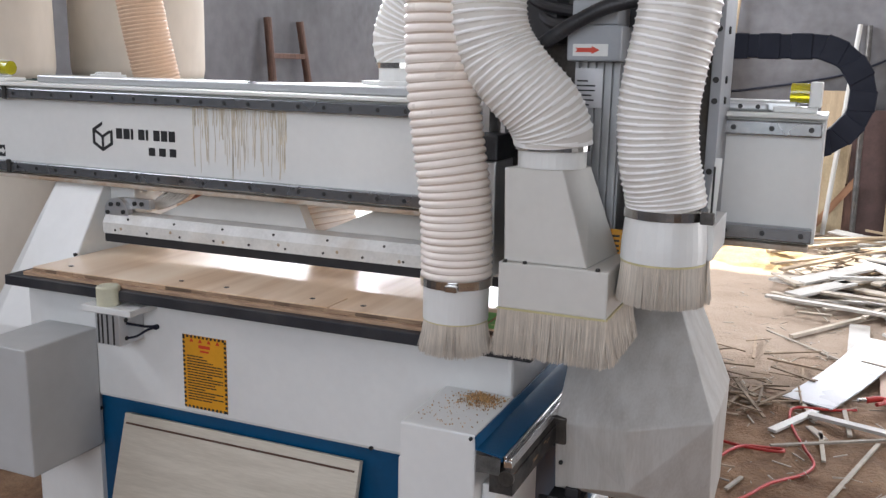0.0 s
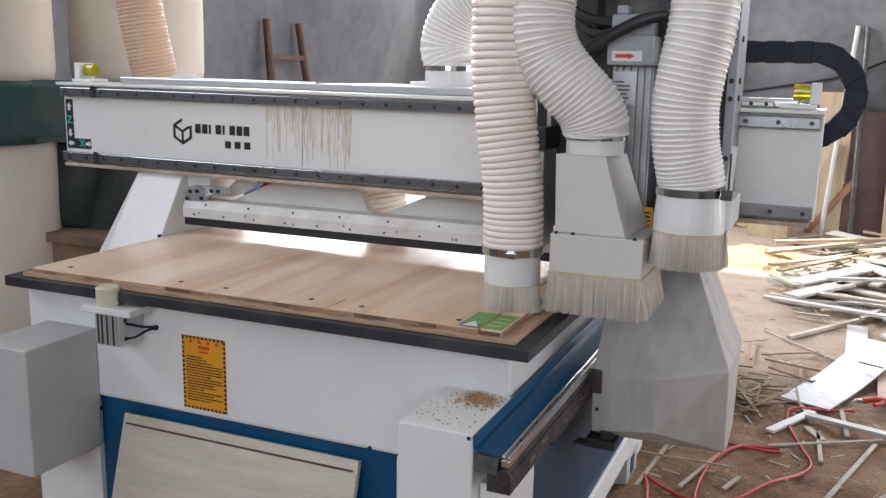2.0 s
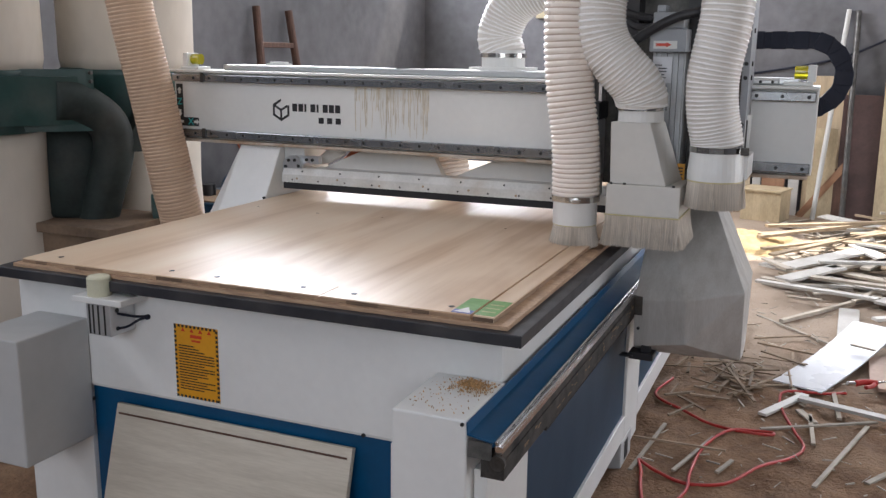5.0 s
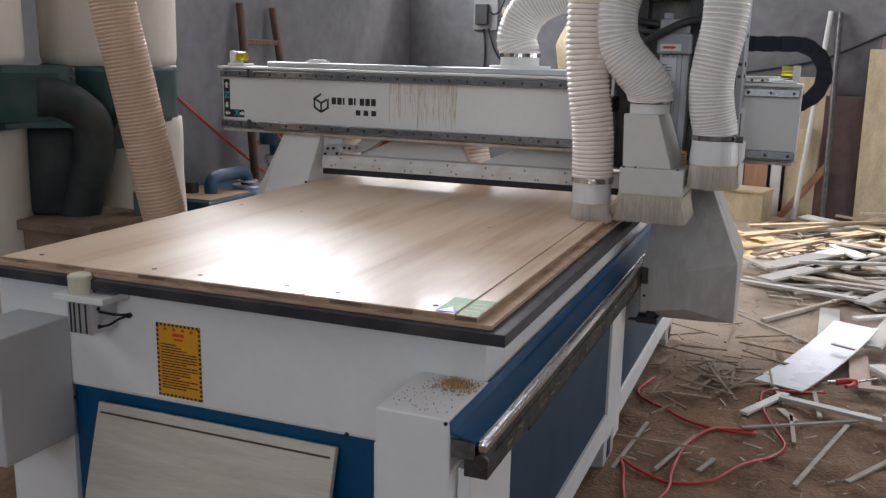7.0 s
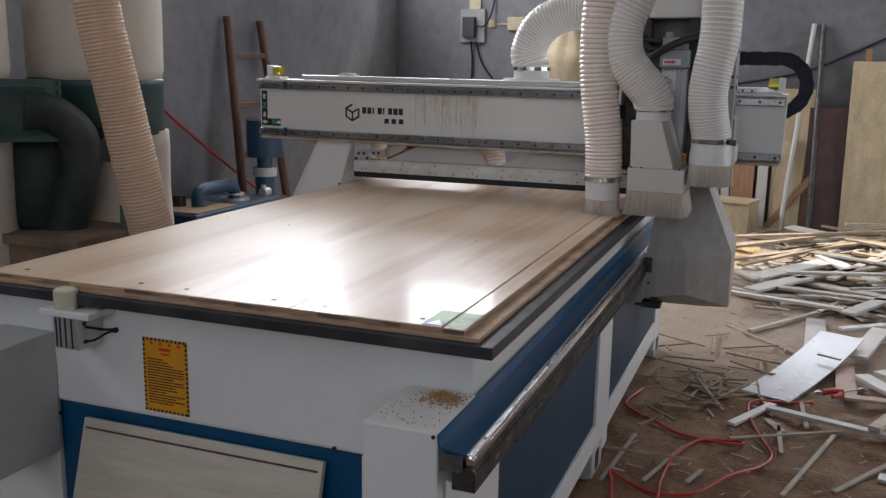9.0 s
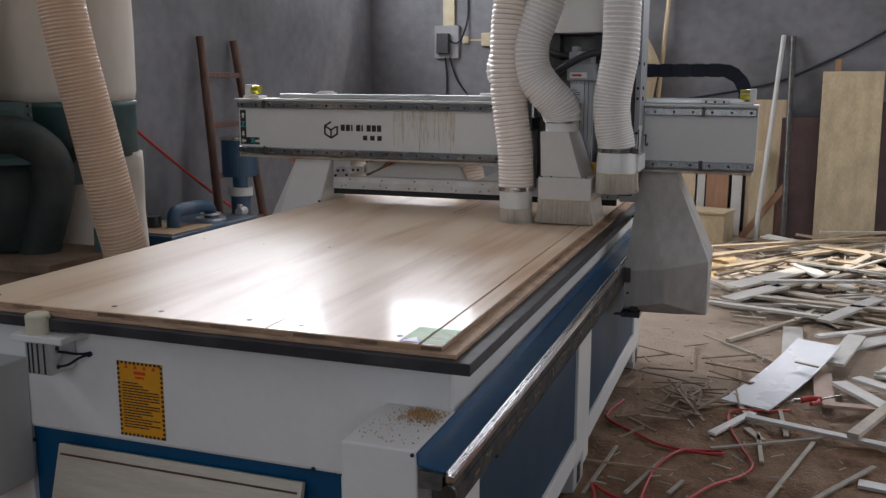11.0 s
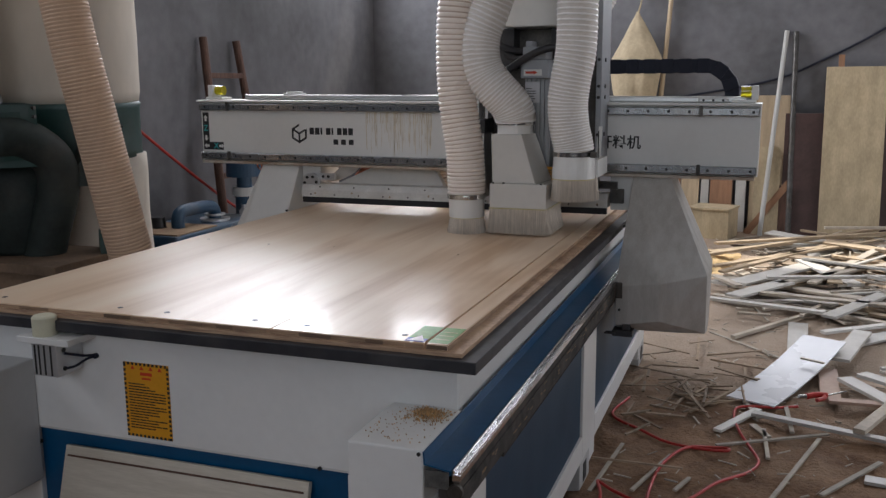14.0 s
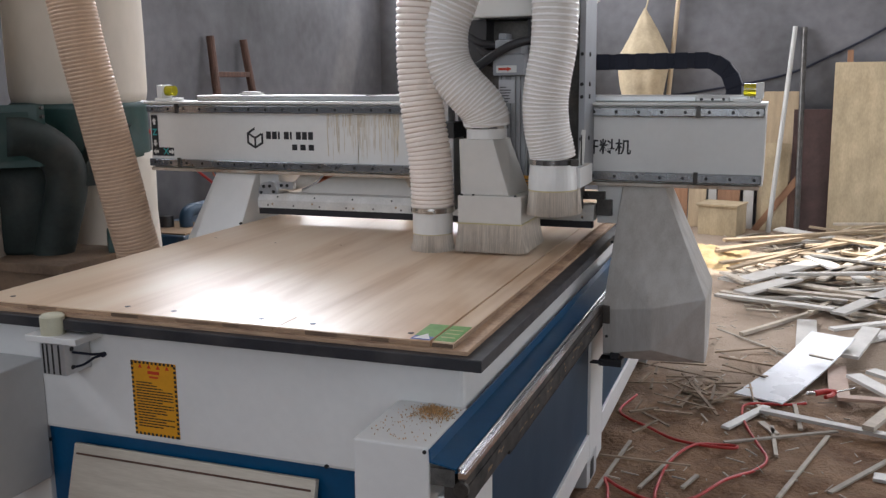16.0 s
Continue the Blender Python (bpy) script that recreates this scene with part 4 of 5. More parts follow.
def rect_outline(x0, x1, y0, y1):
    w, d = x1 - x0, y1 - y0

    def at(u):
        s = u * 2 * (w + d)
        if s < w:
            return (x0 + s, y0), (0, -1)
        s -= w
        if s < d:
            return (x1, y0 + s), (1, 0)
        s -= d
        if s < w:
            return (x1 - s, y1), (0, 1)
        return (x0, y1 - (s - w)), (-1, 0)
    return at


def head():
    h = part("spindle_head", B((-0.10, 0.3575, -0.115, -0.030, 1.0, 1.585), bevel=0.003), M["steel_dark"], GANTRY, "spindle head carriage with dust hoods and hoses")
    part("head_cover", B((0.015, 0.357, -0.24, 0.02, 1.588, 2.05), bevel=0.006), M["white"], h, "white head cover box")
    part("side_plate", B((0.358, 0.378, -0.16, 0.02, 1.05, 2.02), bevel=0.002), M["grey_paint"], h, "grey side plate with bolts")
    part("chain_bracket", B((0.27, 0.30, -0.03, 0.31, 1.424, 1.476), bevel=0.003), M["cable"], h, "black chain bracket")
    studs("plate_bolt", h, [(0.368, -0.1615, z) for z in (1.335, 1.375, 1.47, 1.2)], 0.006, 0.005, "y", M["blackhole"])
    studs("plate_bolt", h, [(0.3795, -0.09, z) for z in (1.335, 1.375, 1.47, 1.2)], 0.008, 0.004, "x", M["blackhole"])
    # main spindle column
    part("spindle_motor", B((0.112, 0.214, -0.30, -0.19, 1.405, 1.470), (0.118, 0.205, -0.295, -0.195, 1.470, 1.515), (0.126, 0.150, -0.285, -0.21, 1.515, 1.535), bevel=0.004), M["grey_paint"], h, "grey servo motor housing")
    ex = bmesh.new()
    out = [(0.114, -0.116), (0.114, -0.24)]
    for x in (0.118, 0.134, 0.150, 0.166, 0.182, 0.198):
        out += [(x, -0.24), (x, -0.252), (x + 0.006, -0.252), (x + 0.006, -0.24)]
    prism(ex, out + [(0.208, -0.24), (0.208, -0.116)], "z", 1.075, 1.404)
    part("extrusion", ex, M["alu_dull"], h, "ribbed aluminium extrusion column")
    part("arrow_plate", B((0.124, 0.190, -0.3022, -0.3004, 1.414, 1.436)), M["white"], h)
    ar = bmesh.new()
    prism(ar, [(0.129, 1.421), (0.160, 1.421), (0.160, 1.418), (0.175, 1.425), (0.160, 1.432), (0.160, 1.429), (0.129, 1.429), (0.133, 1.425)], "y", -0.3034, -0.3024)
    part("red_arrow", ar, M["red"], h, "red printed arrow")
    part("rating_plate", B((0.118, 0.172, -0.2545, -0.2525, 1.318, 1.392)), M["silver_lbl"], h, "silver rating plate with unreadable print")
    rl = bmesh.new()
    rnd = random.Random(3)
    for k in range(6):
        box(rl, 0.122, 0.122 + rnd.uniform(0.02, 0.046), -0.2552, -0.2547, 1.322 + k * 0.009, 1.325 + k * 0.009)
    tagged(part("print", rl, M["ink"], h), kind="stuff")
    # drilling spindle
    part("drill_body", B((-0.095, -0.036, -0.26, -0.15, 0.965, 1.205), bevel=0.004), M["alu"], h, "brushed aluminium drill body")
    part("drill_cap", B((-0.102, -0.030, -0.27, -0.145, 1.2055, 1.258), bevel=0.004), M["black"], h, "black drill motor cap")
    part("drill_post", B((-0.09, -0.075, -0.2, -0.15, 1.2585, 1.56), (-0.05, -0.04, -0.2, -0.15, 1.2585, 1.56)), M["alu"], h)
    part("drill_label", B((-0.056, -0.040, -0.2618, -0.2603, 1.045, 1.085)), M["white"], h)
    part("drill_label_mark", B((-0.054, -0.043, -0.2626, -0.2619, 1.05, 1.06)), M["orange"], h)
    part("notice_plate", B((0.176, 0.228, -0.262, -0.258, 1.018, 1.088)), M["orange"], h, "yellow notice plate")
    nl = bmesh.new()
    for k in range(6):
        box(nl, 0.181, 0.223, -0.2632, -0.2622, 1.026 + k * 0.0095, 1.030 + k * 0.0095)
    tagged(part("print", nl, M["ink"], h), kind="stuff")
    part("lower_block", B((0.16, 0.37, -0.25, -0.116, 0.965, 1.06), bevel=0.004), M["steel_dark"], h)
    # wiring behind the hoses
    wb = bmesh.new()
    for k, (x, z) in enumerate(((0.02, 1.52), (0.05, 1.48))):
        tube(wb, [(x - 0.06, -0.16, z + 0.06), (x, -0.20, z), (x + 0.08, -0.20, z - 0.02 + 0.02 * k)], 0.012, 10)
    box(wb, -0.02, 0.06, -0.20, -0.116, 1.44, 1.585)
    box(wb, 0.2, 0.3, -0.20, -0.116, 1.42, 1.585)
    part("wiring", wb, M["black"], h, "black wiring and connectors")
    cd = bmesh.new()
    tube(cd, [(0.03, -0.32, 1.405), (0.075, -0.33, 1.435), (0.14, -0.335, 1.475), (0.21, -0.33, 1.505), (0.30, -0.30, 1.515), (0.36, -0.22, 1.50)], 0.0135, 14, 0.0025, 0.08, 0.008)
    part("conduit", cd, M["black"], h, "black corrugated conduit", smooth=True)

    # dust collars, hoods and brushes
    c1 = (-0.055, -0.41)
    part("dust_collar", C(((*c1, 0.916), (*c1, 1.02), 0.0635), n=36), M["white"], h, "white round dust collar", smooth=False)
    part("brush_glue", C(((*c1, 0.9135), (*c1, 0.9165), 0.063), n=36), M["glue"], h)
    part("brush", brush(C(((*c1, 0.858), (*c1, 0.9134), 0.056, 0.047), n=30), round_outline(*c1, 0.0635), 0.916, 0.852, 0.008, 620, 3, 1), M["bristle"], h, "frayed grey bristle skirt")
    part("hose_clamp", C(((*c1, 0.983), (*c1, 0.999), 0.0700), n=36), M["chrome"], h, "steel worm-drive hose clamp")
    part("clamp_screw", B((c1[0] + 0.01, c1[0] + 0.035, c1[1] - 0.083, c1[1] - 0.071, 0.984, 0.996), bevel=0.002), M["chrome"], h)
    hb = bmesh.new()
    tube(hb, [(-0.055, -0.41, 0.998), (-0.057, -0.41, 1.08), (-0.064, -0.41, 1.17), (-0.080, -0.41, 1.27), (-0.092, -0.41, 1.38), (-0.096, -0.41, 1.50), (-0.090, -0.41, 1.64), (-0.07, -0.40, 1.80), (-0.03, -0.36, 2.0), (0.02, -0.3, 2.25)], 0.0675, 40, 0.0019, 0.10, (0.0132, 0.0182, 0.5))
    part("dust_hose", hb, M["hose_pink"], h, "ribbed warm-white dust hose", smooth=True)

    bx = (0.040, 0.245, -0.44, -0.215)
    part("hood_box", B((*bx, 0.955, 1.041), bevel=0.003), M["hood"], h, "white rectangular dust hood")
    bm = bmesh.new()
    loft(bm, [[(0.047, -0.430, 1.0412), (0.203, -0.430, 1.0412), (0.222, -0.26, 1.0412), (0.06, -0.26, 1.0412)],
              [(0.040, -0.424, 1.213), (0.150, -0.424, 1.213), (0.172, -0.31, 1.213), (0.058, -0.31, 1.213)]])
    bmesh.ops.bevel(bm, geom=list(bm.edges), offset=0.003, segments=2, affect="EDGES", profile=0.5)
    part("hood_cone", bm, M["hood"], h, "tapered white sheet-metal hood")
    studs("hood_screw", h, [(x, -0.437, 1.043) for x in (0.052, 0.09, 0.225)], 0.0045, 0.005, "z", M["steel_dark"])
    part("brush_glue", B((0.038, 0.247, -0.442, -0.213, 0.952, 0.9555)), M["glue"], h)
    part("brush", brush(B((0.052, 0.235, -0.43, -0.225, 0.872, 0.9515)), rect_outline(0.040, 0.247, -0.442, -0.213), 0.955, 0.866, 0.013, 1300, 3, 2), M["bristle"], h, "long frayed grey bristle skirt")
    c2 = (0.112, -0.365)
    part("hood_neck", C(((*c2, 1.2132), (*c2, 1.268), 0.063), n=32), M["white"], h)
    part("hose_clamp", C(((*c2, 1.245), (*c2, 1.260), 0.0700), n=32), M["chrome"], h, "steel worm-drive hose clamp")
    hb = bmesh.new()
    tube(hb, [(0.112, -0.365, 1.259), (0.111, -0.368, 1.278), (0.094, -0.38, 1.318), (0.048, -0.395, 1.370), (0.010, -0.40, 1.42), (-0.008, -0.405, 1.48), (-0.006, -0.40, 1.56), (0.030, -0.39, 1.66), (0.07, -0.38, 1.80), (0.09, -0.34, 2.0), (0.09, -0.28, 2.25)], 0.072, 40, 0.0015, 0.045, (0.0095, 0.0175, 0.40), ridge=True)
    part("dust_hose", hb, M["hose"], h, "ribbed translucent white dust hose", smooth=True)

    c3 = (0.325, -0.37)
    cb = bmesh.new()
    loft(cb, [[(c3[0] + (0.075 if z < 1.1 else 0.069) * math.cos(a), c3[1] + (0.075 if z < 1.1 else 0.069) * math.sin(a), z) for a in [k * math.tau / 36 for k in range(36)]] for z in (1.062, 1.085, 1.15)])
    box(cb, 0.33, 0.408, -0.36, -0.17, 1.064, 1.125)
    part("dust_collar", cb, M["white"], h, "white round dust collar with bracket")

    def d_outline(u):
        (x, y), o = round_outline(*c3, 0.075)(u)
        if y > c3[1] and x > c3[0]:
            y = c3[1] + (y - c3[1]) * 2.2
            x = c3[0] + (x - c3[0]) * 1.08
        return (x, y), o
    part("brush_glue", C(((*c3, 1.058), (*c3, 1.0615), 0.0745), n=36), M["glue"], h)
    part("brush", brush(C(((*c3, 0.995), (*c3, 1.0575), 0.068), n=30), d_outline, 1.062, 0.985, 0.004, 760, 3, 3), M["bristle"], h, "grey bristle skirt")
    part("hose_clamp", C(((*c3, 1.138), (*c3, 1.154), 0.0735), n=36), M["chrome"], h, "steel worm-drive hose clamp")
    part("clamp_screw", B((c3[0] + 0.065, c3[0] + 0.088, c3[1] - 0.05, c3[1] - 0.035, 1.136, 1.156), bevel=0.002), M["steel_dark"], h)
    hb = bmesh.new()
    tube(hb, [(0.325, -0.37, 1.153), (0.321, -0.372, 1.18), (0.308, -0.378, 1.24), (0.302, -0.38, 1.32), (0.311, -0.38, 1.40), (0.326, -0.375, 1.50), (0.328, -0.37, 1.65), (0.325, -0.36, 1.80), (0.31, -0.33, 2.0), (0.28, -0.28, 2.25)], 0.0695, 40, 0.0015, 0.045, (0.0092, 0.0180, 0.42), ridge=True)
    part("dust_hose", hb, M["hose"], h, "ribbed translucent white dust hose", smooth=True)
    br = bmesh.new()
    prism(br, [(0.378, 1.105), (0.396, 1.105), (0.402, 1.235), (0.390, 1.235)], "y", -0.262, -0.256)
    part("slot_bracket", br, M["white"], h, "white slotted bracket")
    part("bracket_slot", B((0.388, 0.392, -0.2635, -0.2622, 1.125, 1.22)), M["blackhole"], h)
    part("hose_support", B((-0.12, 0.42, -0.36, -0.18, 2.25, 2.30), bevel=0.004), M["white"], h)
    return h


HEAD = head()


# ---- cable chain between beam and head ----
LINKS = 34
PITCH = 0.034


def chain_pose(k, hx):
    """Where a link lies for a head shift hx: a straight run, a half turn and the run back."""
    xh, r = 0.295 + hx, 0.110
    xc = 0.524 + hx / 2
    s, run = k * PITCH, xc - xh
    if s < run:
        return pose(xh + s, 0.27, 1.450)
    a = (s - run) / r
    if a < math.pi:
        return pose(xc + r * math.sin(a), 0.27, 1.450 - r + r * math.cos(a), 0, math.degrees(a), 0)
    return pose(xc - (s - run - math.pi * r), 0.27, 1.450 - 2 * r, 0, 180, 0)


CHAIN = []
link_mesh = []
for k in range(LINKS):
    if len(link_mesh) < 2:
        w, h = ((0.040, 0.0285), (0.0375, 0.0262))[k]
        link_mesh.append(finish("chain_link", B((-0.0235, 0.0235, -w, w, -h, h), bevel=0.003), M["cable"]))
    lk = new("chain_link", link_mesh[k % 2])
    lk.parent = GANTRY
    CHAIN.append(lk)


# ---- along the left wall ----
def ring_pts(cx, cy, z, r, n=36, wob=0.0, seed=0.0):
    return [(cx + (r + wob * noise.noise((math.cos(a) * 1.5 + seed, math.sin(a) * 1.5, z * 2))) * math.cos(a),
             cy + (r + wob * noise.noise((math.cos(a) * 1.5 + seed, math.sin(a) * 1.5, z * 2))) * math.sin(a), z) for a in [k * math.tau / n for k in range(n)]]


def dust_collector():
    d = thing("dust_collector", "two-bag dust collector with green steel rings and duct", "dust collector")
    for cx, cy, r in ((-2.42, 1.69, 0.285), (-2.64, 0.97, 0.30)):
        bm = bmesh.new()
        loft(bm, [ring_pts(cx, cy, z, r * f, 40, 0.02, cx) for z, f in ((1.31, 1.0), (1.36, 1.03), (1.6, 1.05), (1.9, 1.06), (2.3, 1.05), (2.75, 1.0), (2.85, 0.8))])
        part("filter_bag", bm, M["bag"], d, "white cloth filter bag", smooth=True)
        bm = bmesh.new()
        lx, ly, lr = (-2.37, 1.735, 0.235) if cy > 1.2 else (cx + 0.06, cy + 0.05, r * 0.74)
        loft(bm, [ring_pts(lx, ly, z, lr * f, 40, 0.02, cx + 3) for z, f in ((1.08, 1.0), (1.0, 1.03), (0.8, 1.06), (0.5, 1.08), (0.2, 1.05), (0.03, 0.9))])
        part("collection_bag", bm, M["bag"], d, "off-white collection bag", smooth=True)
        bm = bmesh.new()
        loft(bm, [ring_pts(cx, cy, z, rr, 40) for z, rr in ((1.065, r + 0.004), (1.07, r + 0.012), (1.10, r + 0.008), (1.285, r + 0.008), (1.31, r + 0.014), (1.318, r + 0.004))])
        part("ring", bm, M["green"], d, "dark green steel ring", smooth=True)
    # square duct, flange and the elbow that turns it down onto the stand
    du = bmesh.new()
    loft(du, [[(-2.61, 0.56, 1.10), (-2.61, 0.56, 1.29), (-2.44, 0.70, 1.29), (-2.44, 0.70, 1.10)],
              [(-2.33, 0.99, 1.10), (-2.33, 0.99, 1.29), (-2.18, 1.13, 1.29), (-2.18, 1.13, 1.10)]])
    part("duct", du, M["green"], d, "dark green square duct")
    du = bmesh.new()
    loft(du, [[(-2.352, 0.968, 1.072), (-2.352, 0.968, 1.318), (-2.158, 1.152, 1.318), (-2.158, 1.152, 1.072)],
              [(-2.336, 0.992, 1.072), (-2.336, 0.992, 1.318), (-2.142, 1.176, 1.318), (-2.142, 1.176, 1.072)]])
    part("duct_flange", du, M["green"], d, "bolted green duct flange")
    studs("flange_bolt", d, [(-2.146, 1.166, z) for z in (1.09, 1.15, 1.21, 1.27, 1.305)], 0.008, 0.012, "x", M["steel_dark"])
    v = bmesh.new()
    tube(v, [(-2.25, 1.07, 1.195), (-2.205, 1.15, 1.185), (-2.155, 1.24, 1.11), (-2.145, 1.27, 1.02), (-2.165, 1.27, 0.92), (-2.20, 1.26, 0.81), (-2.238, 1.25, 0.68)], 0.082, 28, 0.02)
    part("elbow", v, M["green_dusty"], d, "dark green duct elbow", smooth=True)
    part("stand", B((-2.42, -2.0, 1.05, 1.42, 0.0, 0.66), bevel=0.005), M["duct_dust"], d, "dusty wooden stand")
    part("stand_top", B((-2.45, -1.97, 1.02, 1.45, 0.661, 0.70), bevel=0.004), M["duct_dust"], d, "dusty wooden stand top")
    # dark drum added to stand in for deep shade on the wall
    v = loft(bmesh.new(), [ring_pts(-2.375, 1.285, z, rr, 40) for z, rr in ((0.70, 0.14), (0.72, 0.16), (1.0, 0.16), (1.095, 0.13))])
    part("blower_housing", v, M["green_dusty"], d, "dark drum added in place of the shade beside the elbow", smooth=True)
    # branch that rises to the ring of the second bag
    v = loft(bmesh.new(), [[(-2.10, 1.26, 0.98), (-2.03, 1.34, 0.98), (-2.09, 1.42, 1.0), (-2.15, 1.34, 1.0)],
                           [(-2.05, 1.40, 1.20), (-1.99, 1.50, 1.22), (-2.16, 1.60, 1.28), (-2.22, 1.52, 1.26)]])
    part("branch", v, M["green_dusty"], d, "dark green duct branch")
    v = bmesh.new()
    cyl(v, (-2.04, 1.36, 0.72), (-1.92, 1.47, 0.72), 0.075, n=28)
    part("motor", v, M["green"], d, "dark green electric motor")
    return d


dust_collector()

bm = bmesh.new()
tube(bm, [(-1.93, 0.99, 2.35), (-1.89, 1.02, 2.0), (-1.853, 1.05, 1.70), (-1.828, 1.07, 1.498), (-1.800, 1.10, 1.29), (-1.775, 1.13, 1.075), (-1.748, 1.16, 0.852), (-1.735, 1.18, 0.72), (-1.72, 1.19, 0.45), (-1.80, 1.25, 0.18), (-2.0, 1.4, 0.10)], 0.084, 40, 0.0020, 0.045, 0.0138)
tan = thing("suction_hose", "thick tan ribbed suction hose hanging beside the dust collector", "hose")
part("hose", bm, M["hose_tan"], tan, smooth=True)
part("hose_clamp", C(((-1.97, 1.375, 0.104), (-1.955, 1.364, 0.107), 0.093), n=28), M["chrome"], tan, "steel hose clamp")


def vacuum_pump():
    p = thing("vacuum_pump", "blue vacuum pump with filter canister, dusted brown", "pump")
    part("tank", B((-3.25, -2.75, 2.85, 3.85, 0.0, 0.480), bevel=0.012), M["blue_pump"], p, "blue steel tank")
    part("dust_layer", B((-3.24, -2.76, 2.87, 3.3, 0.4805, 0.490), bevel=0.003), M["dusty"], p, "layer of sawdust")
    part("knob", C(((-3.05, 3.08, 0.49), (-3.05, 3.08, 0.56), 0.045), n=20), M["black"], p)
    bm = bmesh.new()
    tube(bm, [(-2.93, 3.12, 0.475), (-2.93, 3.12, 0.55), (-2.93, 3.16, 0.585), (-2.93, 3.28, 0.592), (-2.93, 3.45, 0.585), (-2.93, 3.52, 0.555), (-2.93, 3.53, 0.475)], 0.042, 18, 0.02)
    part("pipe", bm, M["blue_pump"], p, "bent blue pipe", smooth=True)
    part("pipe_flange", C(((-2.93, 3.53, 0.481), (-2.93, 3.53, 0.497), 0.10), ((-2.93, 3.53, 0.517), (-2.93, 3.53, 0.527), 0.07), n=28), M["alu"], p)
    fb = bmesh.new()
    cyl(fb, (-2.95, 3.95, 0.0), (-2.95, 3.95, 0.60), 0.07, n=24)
    cyl(fb, (-2.95, 3.95, 0.66), (-2.95, 3.95, 0.74), 0.055, n=24)
    cyl(fb, (-2.95, 3.95, 0.74), (-2.95, 3.95, 1.0), 0.125, n=32)
    part("filter_canister", fb, M["blue_pump"], p, "blue filter canister")
    part("pipe_joint", C(((-2.95, 3.95, 0.60), (-2.95, 3.95, 0.66), 0.085), n=24), M["white_dusty_shaded"], p)
    part("canister_lid", C(((-2.95, 3.95, 1.0), (-2.95, 3.95, 1.02), 0.135), n=32), M["chrome"], p, "bright metal canister lid")
    part("valve", C(((-2.88, 3.88, 0.50), (-2.88, 3.80, 0.50), 0.03), ((-2.88, 3.82, 0.46), (-2.88, 3.82, 0.55), 0.02), n=16), M["alu"], p)
    return p


vacuum_pump()

bm = bmesh.new()
tube(bm, [(-3.37, 2.9, 1.40), (-3.36, 3.35, 1.09), (-3.33, 3.8, 0.79), (-3.24, 4.2, 0.50), (-3.1, 4.4, 0.32), (-2.9, 4.5, 0.02)], 0.010, 10, 0.04)
thing("air_line", "red air line slung along the grey wall", "hose", bm, M["air_hose"], smooth=True)


def ladder():
    l = thing("wooden_ladder", "weathered brown wooden ladder leaning on the wall", "ladder")
    for a, b in (((-3.12, 3.98, 0.0), (-3.345, 4.11, 1.73)), ((-3.12, 4.63, 0.0), (-3.345, 4.55, 1.72))):
        bm = bmesh.new()
        cyl(bm, a, b, 0.034, 0.030, n=12)
        part("rail", bm, M["ladder"], l)
    for z in (0.35, 0.72, 1.09, 1.455):
        f = z / 1.73
        x = -3.12 - 0.225 * f
        bm = bmesh.new()
        box(bm, x - 0.012, x + 0.018, 3.98 + 0.13 * f - 0.02, 4.63 - 0.08 * f + 0.02, z - 0.02, z + 0.02, bevel=0.004)
        part("rung", bm, M["ladder"], l)
    return l


ladder()


# ---- along the back wall ----
def switch_box():
    s = thing("switch_box", "grey wall switch box with black breaker", "switch box")
    part("backboard", B((-2.67, -2.41, 7.262, 7.299, 1.65, 1.98), bevel=0.004), M["grey_box"], s)
    part("breaker", B((-2.63, -2.50, 7.20, 7.2615, 1.70, 1.90), bevel=0.006), M["black"], s, "black breaker")
    part("conduit_cover", B((-2.58, -2.46, 7.27, 7.299, 1.981, 2.3)), M["old_plastic"], s)
    w = bmesh.new()
    tube(w, [(-2.52, 7.23, 1.84), (-2.42, 7.20, 1.80), (-2.36, 7.22, 1.86), (-2.32, 7.28, 2.05), (-2.32, 7.285, 2.3)], 0.009, 8)
    tube(w, [(-2.55, 7.25, 1.66), (-2.54, 7.28, 1.45), (-2.55, 7.28, 1.1)], 0.010, 8)
    tube(w, [(-2.50, 7.25, 1.66), (-2.42, 7.28, 1.42), (-2.22, 7.285, 1.2), (-2.0, 7.285, 1.05)], 0.010, 8)
    part("wire", w, M["cable"], s, "black wires")
    return s


switch_box()


def socket():
    s = thing("wall_socket", "yellowed wall sockets with surface wiring", "socket")
    part("socket_plate", B((-2.17, -2.0, 7.26, 7.299, 1.77, 1.90), bevel=0.006), M["old_plastic"], s)
    part("junction_box", B((-2.37, -2.30, 7.27, 7.299, 1.80, 1.87), bevel=0.004), M["old_plastic"], s)
    part("batten", B((-2.295, -2.175, 7.285, 7.299, 1.825, 1.84)), M["old_plastic"], s)
    return s


socket()


